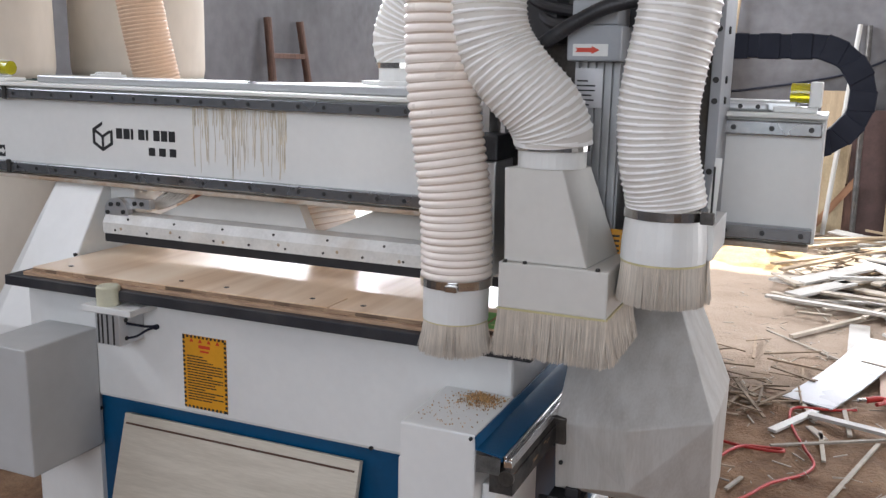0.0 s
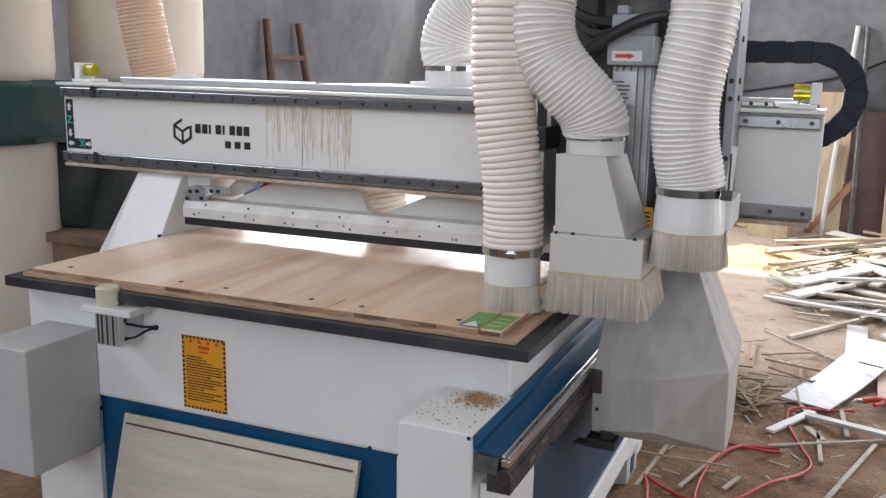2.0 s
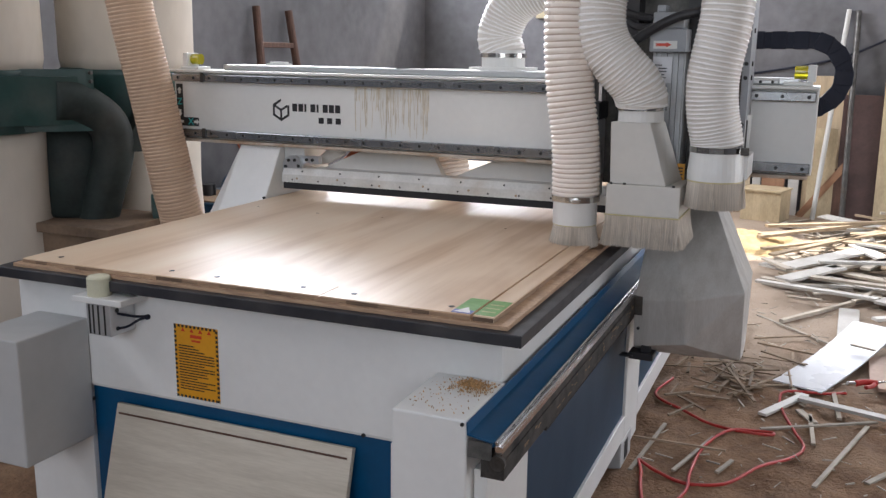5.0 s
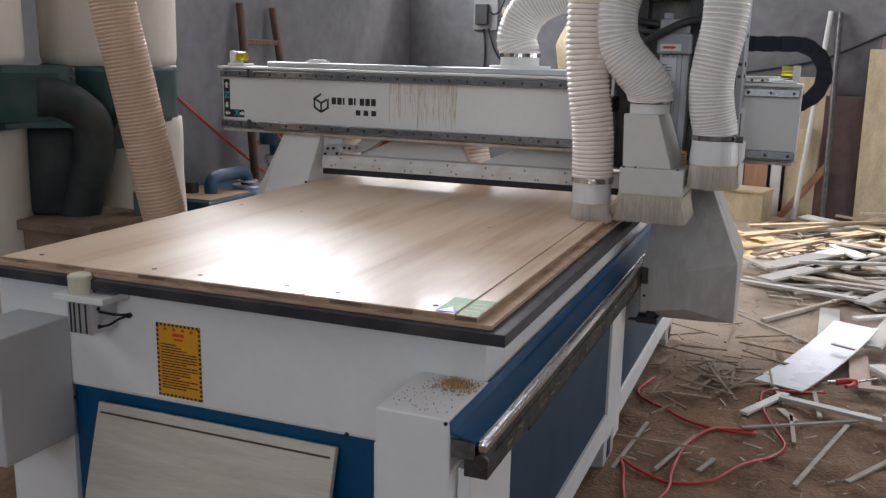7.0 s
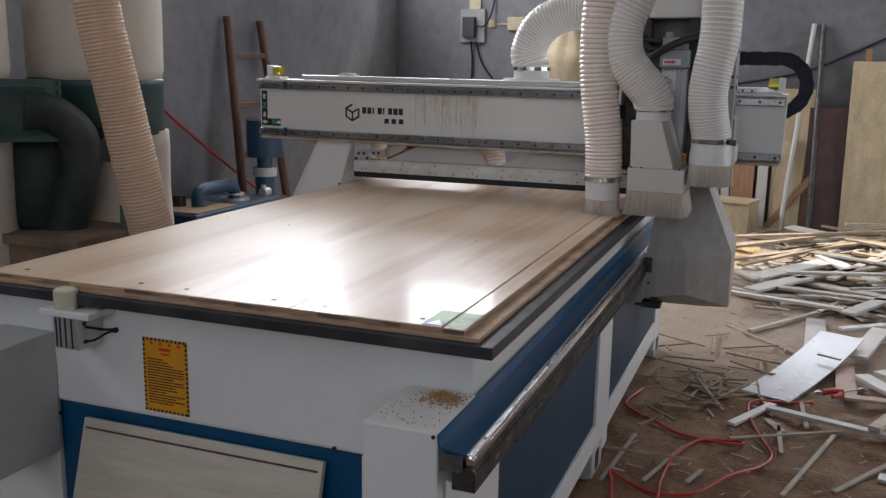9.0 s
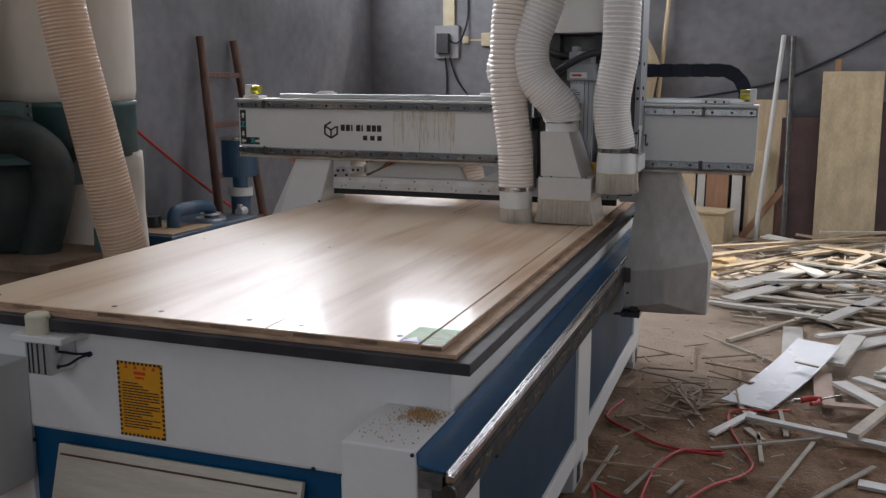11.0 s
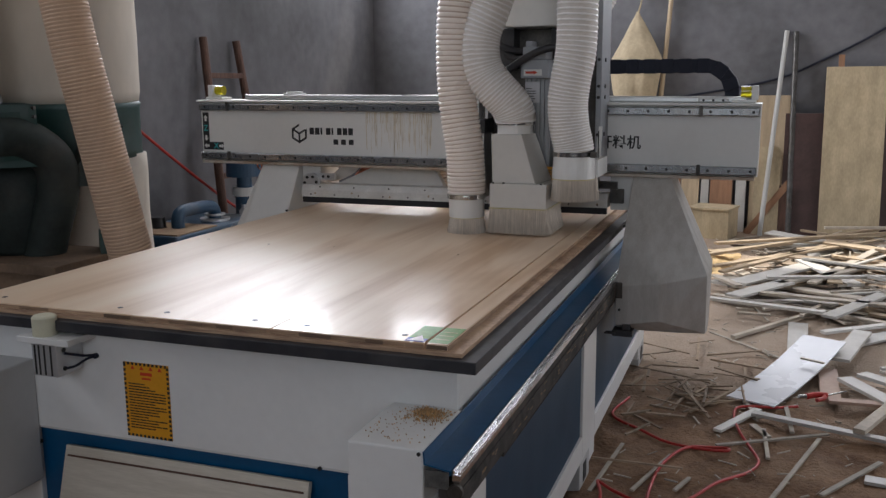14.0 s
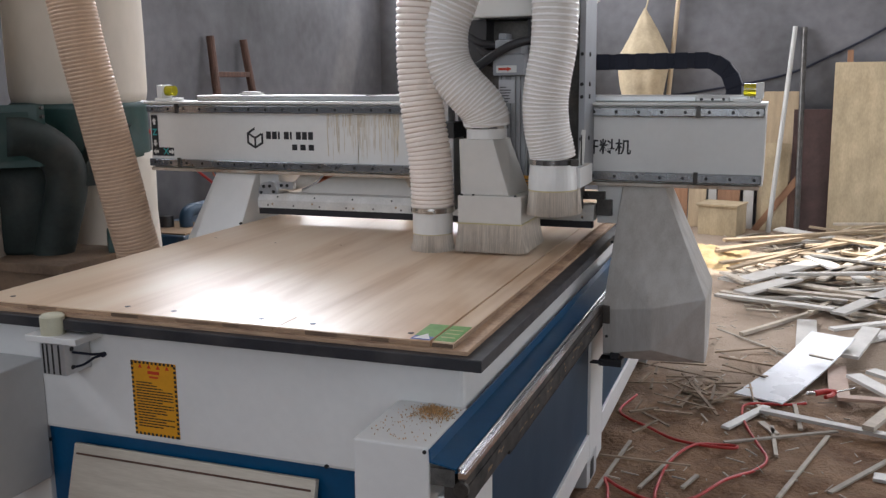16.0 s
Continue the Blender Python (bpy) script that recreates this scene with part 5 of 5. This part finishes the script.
def sack(x, y, z0, z1, w, seed):
    s = thing("hanging_sack", "cream canvas sack tied at the neck against the wall", "sack")
    rings = []
    H = z1 - z0
    for k in range(26):
        f = k / 25
        prof = (0.72 + 0.45 * math.sin(min(1, f * 1.5) * 1.9)) if f < 0.55 else max(0.05, 1.13 * (1 - (f - 0.55) / 0.45) ** 0.9)
        rings.append([(x + w * 0.5 * prof * math.cos(a) * (1 + 0.20 * noise.noise((math.cos(a) * 2.5 + seed, math.sin(a) * 2.5, f * 2))) * 0.92,
                       y + 0.13 * prof * math.sin(a) * (1 + 0.25 * noise.noise((a * 2, seed, f * 3))), z0 + H * f) for a in [j * math.tau / 44 for j in range(44)]])
    part("bag", loft(bmesh.new(), rings), M["canvas"], s, smooth=True)
    c = bmesh.new()
    tube(c, [(x, y, z1 - 0.03), (x + 0.02, y + 0.1, z1 + 0.12), (x + 0.03, 7.29, z1 + 0.3)], 0.008, 8)
    part("cord", c, M["canvas"], s, "tie cord")
    return s


sack(-0.62, 7.12, 1.08, 2.03, 0.43, 1.0)
sack(-1.50, 7.12, 1.02, 1.95, 0.44, 5.0)


def leaning(name, label, category, w, h, t, x, y, lean, material, roll=0.0, group="boards leaning on the wall", z=0.0):
    """A board or post whose foot is at x, y and which leans back to the wall."""
    bm = bmesh.new()
    box(bm, -w / 2, w / 2, -t / 2, t / 2, 0, h, bevel=min(0.002, t / 5))
    return thing(name, label, category, bm, material, group=group, m=pose(x, y, z + 0.003 + t / 2 * math.sin(radians(abs(lean))), -lean, 0, 0) @ pose(0, 0, 0, 0, roll, 0))


leaning("plywood_sheet", "pale plywood sheet leaning on the grey wall", "board", 0.50, 1.52, 0.018, 1.30, 6.98, 9, M["ply"])
leaning("wooden_batten", "orange-brown batten behind the plywood sheet", "batten", 0.05, 1.62, 0.02, 1.17, 7.04, 7, M["wood_red"])
leaning("brown_board", "dark brown laminate board leaning on the wall", "board", 0.40, 1.10, 0.02, 0.93, 7.06, 8, M["wood_dark"])
leaning("brown_board", "dark brown laminate board leaning on the wall", "board", 0.45, 1.25, 0.02, 1.75, 7.05, 8, M["wood_dark"])
leaning("pine_board", "pale pine board leaning on the wall", "board", 0.34, 1.26, 0.02, 0.62, 7.08, 7, M["wood_pale"])
leaning("pine_board", "pale pine board leaning on the wall", "board", 0.22, 0.80, 0.02, 0.60, 6.98, 8, M["ply"])
leaning("red_board", "reddish wooden board leaning on the wall", "board", 0.18, 1.0, 0.02, -0.26, 7.06, 8, M["wood_red"])
leaning("pine_board", "pale pine board leaning on the wall", "board", 0.16, 0.98, 0.02, -0.08, 7.05, 8, M["wood_pale"])
leaning("white_board", "whitish narrow board leaning on the wall", "board", 0.07, 0.95, 0.02, 0.055, 7.05, 8, M["scrap_white"])
leaning("red_board", "reddish wooden board leaning on the wall", "board", 0.20, 0.97, 0.02, 0.20, 7.06, 8, M["wood_red"])
leaning("white_board", "whitish narrow board leaning on the wall", "board", 0.09, 0.95, 0.02, 0.375, 7.05, 8, M["scrap_white"])
leaning("wooden_batten", "grey-brown batten leaning askew", "batten", 0.06, 0.60, 0.02, 0.44, 6.98, 6, M["wood_red"], roll=36)
leaning("wooden_batten", "pale narrow batten leaning on the wall", "batten", 0.05, 1.25, 0.02, 0.50, 7.10, 6, M["wood_pale"])
leaning("cut_board", "short brown offcut standing by the wall", "board", 0.12, 0.45, 0.02, 0.74, 7.0, 6, M["ladder"])
for a, b, r, mm, lab in (((0.562, 6.88, 0.0), (0.70, 7.27, 1.83), 0.021, "pipe_grey", "light grey plastic pipe leaning on the wall"),
                         ((0.80, 6.82, 0.0), (0.78, 7.26, 1.82), 0.024, "steel_dark", "rusty dark steel pipe leaning on the wall")):
    bm = bmesh.new()
    cyl(bm, a, b, r, n=16)
    thing("pipe", lab, "pipe", bm, M[mm])
bm = bmesh.new()
cyl(bm, (-0.46, 7.05, 0.0), (-0.31, 7.27, 2.5), 0.024, 0.02, n=12)
thing("wooden_pole", "pale wooden pole leaning on the wall", "pole", bm, M["wood_pale"])
bm = bmesh.new()
tube(bm, [(-0.5, 7.285, 1.22), (-0.2, 7.285, 1.245), (0.6, 7.285, 1.395), (1.06, 7.285, 1.59), (1.5, 7.285, 1.83), (2.2, 7.285, 2.3)], 0.010, 8, 0.05)
thing("wall_cable", "black cable slung along the grey wall", "cable", bm, M["cable"])

crate = thing("wooden_box", "small pale plywood box on the floor", "box", m=pose(0.17, 6.75, 0.0, 0, 0, -14))
part("side", B((-0.17, 0.17, -0.15, -0.132, 0.004, 0.262), (-0.17, 0.17, 0.132, 0.15, 0.004, 0.262), (-0.17, -0.152, -0.131, 0.131, 0.004, 0.262), (0.152, 0.17, -0.131, 0.131, 0.004, 0.262)), M["ply"], crate)
part("lid", B((-0.19, 0.18, -0.17, 0.165, 0.263, 0.281), bevel=0.002), M["ply"], crate)


# ---- offcuts on the floor ----
rs = random.Random(21)
PIECES = []


def offcut(name, a, b, w, t, material, label, z=0.0, dz=0.0, roll=0.0, bent=0.0):
    """A strip from a to b on the floor, w wide, t thick."""
    ax, ay = a
    bx_, by_ = b
    L = math.hypot(bx_ - ax, by_ - ay)
    bm = bmesh.new()
    if bent:
        n = 14
        top, bot = [], []
        for k in range(n + 1):
            f = k / n
            zz = bent * f ** 2.2
            top.append((-L / 2 + L * f, zz + t))
            bot.append((-L / 2 + L * f, zz))
        prism(bm, top + bot[::-1], "y", -w / 2, w / 2)
    else:
        box(bm, -L / 2, L / 2, -w / 2, w / 2, 0, t, bevel=min(0.0012, t / 6))
    yaw = math.degrees(math.atan2(by_ - ay, bx_ - ax))
    ob = thing(name, label, "offcut", bm, material, group="wood offcuts on the floor",
               m=pose((ax + bx_) / 2, (ay + by_) / 2, 0.008 + z, 0, 0, yaw) @ pose(0, 0, 0, roll, -math.degrees(math.atan2(dz, L)), 0))
    return ob


W, WD, GR, PK = M["scrap_white"], M["scrap_wood"], M["scrap_grey"], M["scrap_pink"]
offcut("laminate_sheet", (0.583, 2.27), (0.916, 3.10), 0.213, 0.006, M["sheet"], "wide white laminate offcut, bent upward at one end", z=0.012, bent=0.085)
offcut("wood_stick", (0.80, 2.79), (0.90, 2.74), 0.016, 0.008, GR, "short stick lying on a white laminate panel", z=0.075)
offcut("laminate_offcut", (0.795, 3.05), (0.815, 3.74), 0.105, 0.012, W, "white laminate offcut under a larger panel")
offcut("laminate_strip", (0.467, 1.905), (0.619, 2.205), 0.036, 0.012, W, "white laminate strip on the dirt floor")
offcut("laminate_strip", (0.597, 2.12), (1.25, 1.925), 0.042, 0.014, W, "long white laminate strip on the dirt floor", z=0.012)
offcut("wood_stick", (0.345, 3.41), (0.74, 2.98), 0.016, 0.008, GR, "thin pale wooden stick on the floor")
offcut("wood_stick", (0.472, 3.316), (0.90, 4.0), 0.026, 0.02, GR, "pale wooden stick on the floor")
offcut("wood_stick", (0.643, 1.985), (0.66, 1.685), 0.016, 0.008, GR, "short wooden offcut on the floor")
offcut("wood_stick", (0.667, 1.32), (0.85, 1.95), 0.016, 0.008, GR, "long weathered wooden stick on the floor")
offcut("wood_stick", (0.472, 1.745), (0.885, 2.0), 0.016, 0.008, GR, "thin weathered stick on the floor", z=0.004)
offcut("wood_stick", (0.83, 1.42), (1.05, 1.78), 0.019, 0.008, GR, "grey wooden batten on the floor")
offcut("wood_stick", (0.085, 1.198), (0.13, 1.655), 0.014, 0.008, GR, "thin pale stick beside the machine")
offcut("wood_stick", (0.221, 1.254), (0.317, 1.604), 0.014, 0.008, GR, "thin pale stick beside the machine")
offcut("wood_stick", (0.36, 1.30), (0.40, 1.42), 0.015, 0.008, GR, "short pale stick beside the machine")
offcut("wood_stick", (0.315, 4.229), (1.36, 3.68), 0.05, 0.018, GR, "long weathered board offcut", z=0.03, dz=0.02)
offcut("laminate_strip", (0.297, 4.531), (1.024, 4.047), 0.09, 0.016, W, "white laminate board offcut on the heap", z=0.05)
offcut("laminate_offcut", (0.447, 4.404), (1.022, 5.342), 0.14, 0.016, W, "white laminate board offcut on the heap", z=0.07)
offcut("wood_stick", (0.22, 5.22), (1.602, 6.95), 0.045, 0.02, WD, "long raw wooden batten on the heap", z=0.10)
offcut("wood_stick", (0.25, 5.6), (1.9, 6.75), 0.05, 0.02, WD, "long raw wooden batten on the heap", z=0.12)
offcut("board_offcut", (0.915, 2.40), (0.925, 2.86), 0.085, 0.014, PK, "pinkish-brown board offcut lying on the floor", z=0.004)
offcut("board_offcut", (0.90, 2.36), (1.5, 2.40), 0.05, 0.014, PK, "pinkish-brown narrow board offcut on the floor", z=0.02)
offcut("laminate_offcut", (0.985, 2.66), (1.20, 2.28), 0.075, 0.016, W, "white laminate offcut lying among sticks", z=0.03)
offcut("laminate_offcut", (1.06, 2.72), (1.40, 2.42), 0.07, 0.016, W, "white laminate offcut lying among sticks", z=0.04)
offcut("laminate_offcut", (0.99, 1.98), (1.18, 2.42), 0.045, 0.02, GR, "grey wooden offcut among the strips", z=0.03)
offcut("laminate_offcut", (0.98, 2.92), (1.13, 3.50), 0.09, 0.016, W, "white laminate offcut lying among sticks", z=0.04)
offcut("laminate_strip", (0.98, 1.60), (1.30, 1.55), 0.06, 0.012, W, "white laminate strip on the dirt floor")
offcut("wood_stick", (0.73, 2.28), (0.75, 1.98), 0.018, 0.01, GR, "thin short stick on the dirt")
offcut("wood_stick", (0.56, 2.30), (0.62, 2.10), 0.02, 0.01, GR, "thin short stick on the dirt")
offcut("wood_stick", (0.60, 2.02), (0.66, 1.90), 0.03, 0.008, GR, "short split chip of wood")
for a, b, w, mt in (((0.443, 3.955), (0.76, 4.47), 0.11, W), ((0.70, 4.40), (1.45, 5.30), 0.06, GR), ((0.273, 4.862), (1.60, 6.5), 0.05, WD), ((0.34, 4.678), (1.23, 6.25), 0.05, WD),
                    ((0.304, 4.531), (0.47, 4.25), 0.05, GR), ((0.30, 3.86), (0.95, 3.69), 0.05, W), ((0.909, 4.484), (1.508, 6.1), 0.06, GR), ((0.963, 3.597), (1.31, 4.28), 0.08, W),
                    ((0.91, 6.29), (1.60, 6.55), 0.04, WD), ((0.22, 5.415), (0.80, 5.98), 0.07, WD), ((0.60, 4.1), (1.5, 3.95), 0.06, GR)):
    offcut("laminate_strip" if mt == W else "wood_stick", a, b, w, 0.016, mt, "white laminate strip lying on the heap" if mt == W else "wooden batten lying on the heap", z=0.085)
for k in range(235):
    # the heap: mostly along one way, thicker to the right and back
    u = rs.random()
    x = 0.35 + 3.3 * u ** 0.8
    y = rs.uniform(3.9, 6.7) if rs.random() < 0.74 else rs.uniform(2.6, 4.2)
    if y < 4.1 and x < 1.3:
        x = 1.3 + rs.random() * 1.6
    if y > 5.6 and x < 0.8 and rs.random() < 0.5:
        x += 0.7
    L = rs.choice((0.35, 0.6, 0.9, 1.2, 1.5)) * rs.uniform(0.8, 1.2)
    yaw = radians(rs.choice((rs.gauss(35, 22), rs.gauss(-25, 25), rs.uniform(0, 180))))
    dx, dy = math.cos(yaw) * L / 2, math.sin(yaw) * L / 2
    if x - abs(dx) < 0.28 or y + abs(dy) > 6.95:
        continue
    hmax = 0.02 + 0.16 * min(1, max(0, (x - 0.5) / 1.2)) * min(1, max(0.15, (y - 3.4) / 1.2))
    mt = rs.choices((W, WD, GR), (0.45, 0.25, 0.30) if y < 5.2 else (0.25, 0.55, 0.2))[0]
    nm, lb = {0: ("laminate_strip", "white laminate offcut in the heap"), 1: ("wood_stick", "raw wooden offcut in the heap"), 2: ("wood_stick", "weathered wooden offcut in the heap")}[(W, WD, GR).index(mt)]
    offcut(nm, (x - dx, y - dy), (x + dx, y + dy), rs.choice((0.022, 0.03, 0.045, 0.06, 0.09, 0.12)), rs.choice((0.012, 0.016, 0.02)), mt, lb, z=rs.uniform(0.0, hmax), dz=rs.uniform(-0.05, 0.05) * (hmax > 0.08), roll=rs.gauss(0, 5) * (hmax > 0.08))


def litter():
    """Small sticks, splinters and shavings."""
    rnd = random.Random(9)
    out = []
    for kind, count in (("heap", 520), ("floor", 1100), ("nest", 60)):
        for _ in range(count):
            if kind == "heap":
                x, y = 0.4 + 3.2 * rnd.random() ** 0.8, rnd.uniform(3.8, 6.8)
                z, L, w = rnd.uniform(0, 0.12) * min(1, max(0.05, x - 0.4)), rnd.uniform(0.08, 0.45), rnd.uniform(0.008, 0.03)
            elif kind == "floor":
                x, y = rnd.uniform(0.12, 2.6), rnd.uniform(0.9, 6.8)
                z, L, w = 0.004, rnd.uniform(0.008, 0.07), rnd.uniform(0.002, 0.007)
            else:
                x, y = rnd.gauss(0.26, 0.20), rnd.gauss(2.35, 0.32)
                if x < 0.06:
                    continue
                z, L, w = rnd.uniform(0.004, 0.03), rnd.uniform(0.08, 0.38), rnd.uniform(0.006, 0.014)
            bm_m = Matrix.Translation((x, y, 0.009 + z)) @ Euler((rnd.gauss(0, 0.1), rnd.gauss(0, 0.05), rnd.uniform(0, 3.14))).to_matrix().to_4x4() @ Matrix.Diagonal((L, w, min(w * 0.6, 0.012), 1))
            out.append((kind, bm_m))
    for kind, label, material in (("heap", "small wooden sticks and splinters among the heap", GR), ("floor", "wood splinters and shavings on the dirt floor", M["scrap_grey"]), ("nest", "nest of thin brown sticks on the floor", M["twig"])):
        bm = bmesh.new()
        unit = [Vector((a, b, c)) for c in (-0.5, 0.5) for b in (-0.5, 0.5) for a in (-0.5, 0.5)]
        for k, m in out:
            if k == kind:
                vs = [bm.verts.new(m @ u) for u in unit]
                for f in ((0, 2, 3, 1), (4, 5, 7, 6), (0, 1, 5, 4), (2, 6, 7, 3), (0, 4, 6, 2), (1, 3, 7, 5)):
                    bm.faces.new([vs[i] for i in f])
        thing("wood_litter", label, "wood litter", bm, material, kind="stuff")


litter()


def sawdust_mound(cx, cy, rx, ry, h, seed):
    bm = bmesh.new()
    bmesh.ops.create_grid(bm, x_segments=44, y_segments=44, size=1.0)
    for v in bm.verts:
        x, y = v.co.x, v.co.y
        r = math.hypot(x, y) * (1 + 0.35 * noise.noise((x * 1.5 + seed, y * 1.5, seed)))
        z = h * max(0.0, 1 - r) ** 0.8 * (1 + 0.35 * noise.noise((x * 5, y * 5, seed))) + 0.004 * noise.noise((x * 22, y * 22, seed))
        v.co = Vector((cx + rx * x, cy + ry * y, z - 0.012 * (r > 0.95) + 0.004))
    return thing("sawdust_heap", "low heap of yellow sawdust on the dirt floor", "sawdust", bm, M["sawdust"], kind="stuff", smooth=True)


M["sawdust"] = mat("yellow_sawdust", (0.60, 0.43, 0.22), 0.9, var=0.15, scale=12, bump=0.5, bscale=70)
sawdust_mound(0.08, 5.55, 0.36, 0.42, 0.10, 2.0)

for path, label in (([(0.075, 2.2, 0.016), (0.041, 1.961, 0.020), (0.183, 1.818, 0.022), (0.281, 1.735, 0.020), (0.392, 1.688, 0.016), (0.505, 1.68, 0.026), (0.518, 1.714, 0.016), (0.461, 1.73, 0.020), (0.363, 1.664, 0.022), (0.294, 1.495, 0.020), (0.277, 1.263, 0.016), (0.284, 1.131, 0.026), (0.26399999999999996, 0.881, 0.016), (0.484, 0.681, 0.020)], "red air hose looped on the dirt floor beside the machine"),
                    ([(0.248, 0.664, 0.016), (0.148, 1.064, 0.020), (0.123, 1.197, 0.022), (0.098, 1.287, 0.020), (0.114, 1.275, 0.016), (0.173, 1.218, 0.026), (0.274, 1.179, 0.016), (0.396, 1.231, 0.020), (0.494, 1.394, 0.022), (0.591, 1.535, 0.020), (0.628, 1.651, 0.016), (0.593, 1.775, 0.026), (0.549, 1.939, 0.016), (0.524, 2.102, 0.020), (0.546, 2.205, 0.022), (0.691, 2.247, 0.020), (0.781, 2.315, 0.016)], "red air hose winding over the dirt floor to the air gun")):
    bm = bmesh.new()
    tube(bm, [(x, y, z * 0.5 + max(0.0, ground_height(x, y))) for x, y, z in path], 0.0058, 10, 0.012)
    thing("air_hose", label, "hose", bm, M["air_hose"], smooth=True)

gun = thing("air_gun", "red air blow gun with a steel nozzle lying on the offcuts", "air gun", m=pose(0.83, 2.36, 0.045, 0, 0, 26))
bm = bmesh.new()
tube(bm, [(-0.02, 0, 0), (0.03, 0.004, 0.004), (0.075, 0, 0)], 0.013, 14, 0.01)
tube(bm, [(0.06, 0, 0), (0.045, -0.03, 0), (0.0, -0.05, 0)], 0.009, 12, 0.01)
part("body", bm, M["air_hose"], gun, "red body", smooth=True)
part("nozzle", C(((0.075, 0, 0), (0.17, 0.012, 0.01), 0.004), n=10), M["chrome"], gun, "thin steel nozzle")
part("fitting", C(((-0.055, 0, 0), (-0.02, 0, 0), 0.010), n=12), M["chrome"], gun, "brass-grey hose fitting")


# ---- motion ----
def motions():
    ys = [(0, 0.283), (0.25, 0.288), (0.5, 0.326), (1, 0.424), (1.5, 0.525), (2, 0.630), (2.5, 0.735), (3, 0.840), (3.5, 0.946), (4, 1.048), (6.5, 1.580),
          (7, 1.687), (8, 1.892), (9, 2.098), (9.15, 2.124), (9.3, 2.137), (12.2, 2.137), (12.35, 2.128), (12.5, 2.104), (13, 2.008), (14, 1.798), (15, 1.589), (16, 1.388)]
    walk(GANTRY, [(t, pose(0, y, 0)) for t, y in ys])
    xs = [(0, 0), (9.3, 0), (9.5, -0.015), (10.4, -0.165), (11.3, -0.293), (11.5, -0.320), (11.75, -0.350), (11.95, -0.361), (16, -0.361)]
    walk(HEAD, [(t, pose(x, 0, 0)) for t, x in xs])
    for k, link in enumerate(CHAIN):
        walk(link, [(t, chain_pose(k, x)) for t, x in xs])


motions()
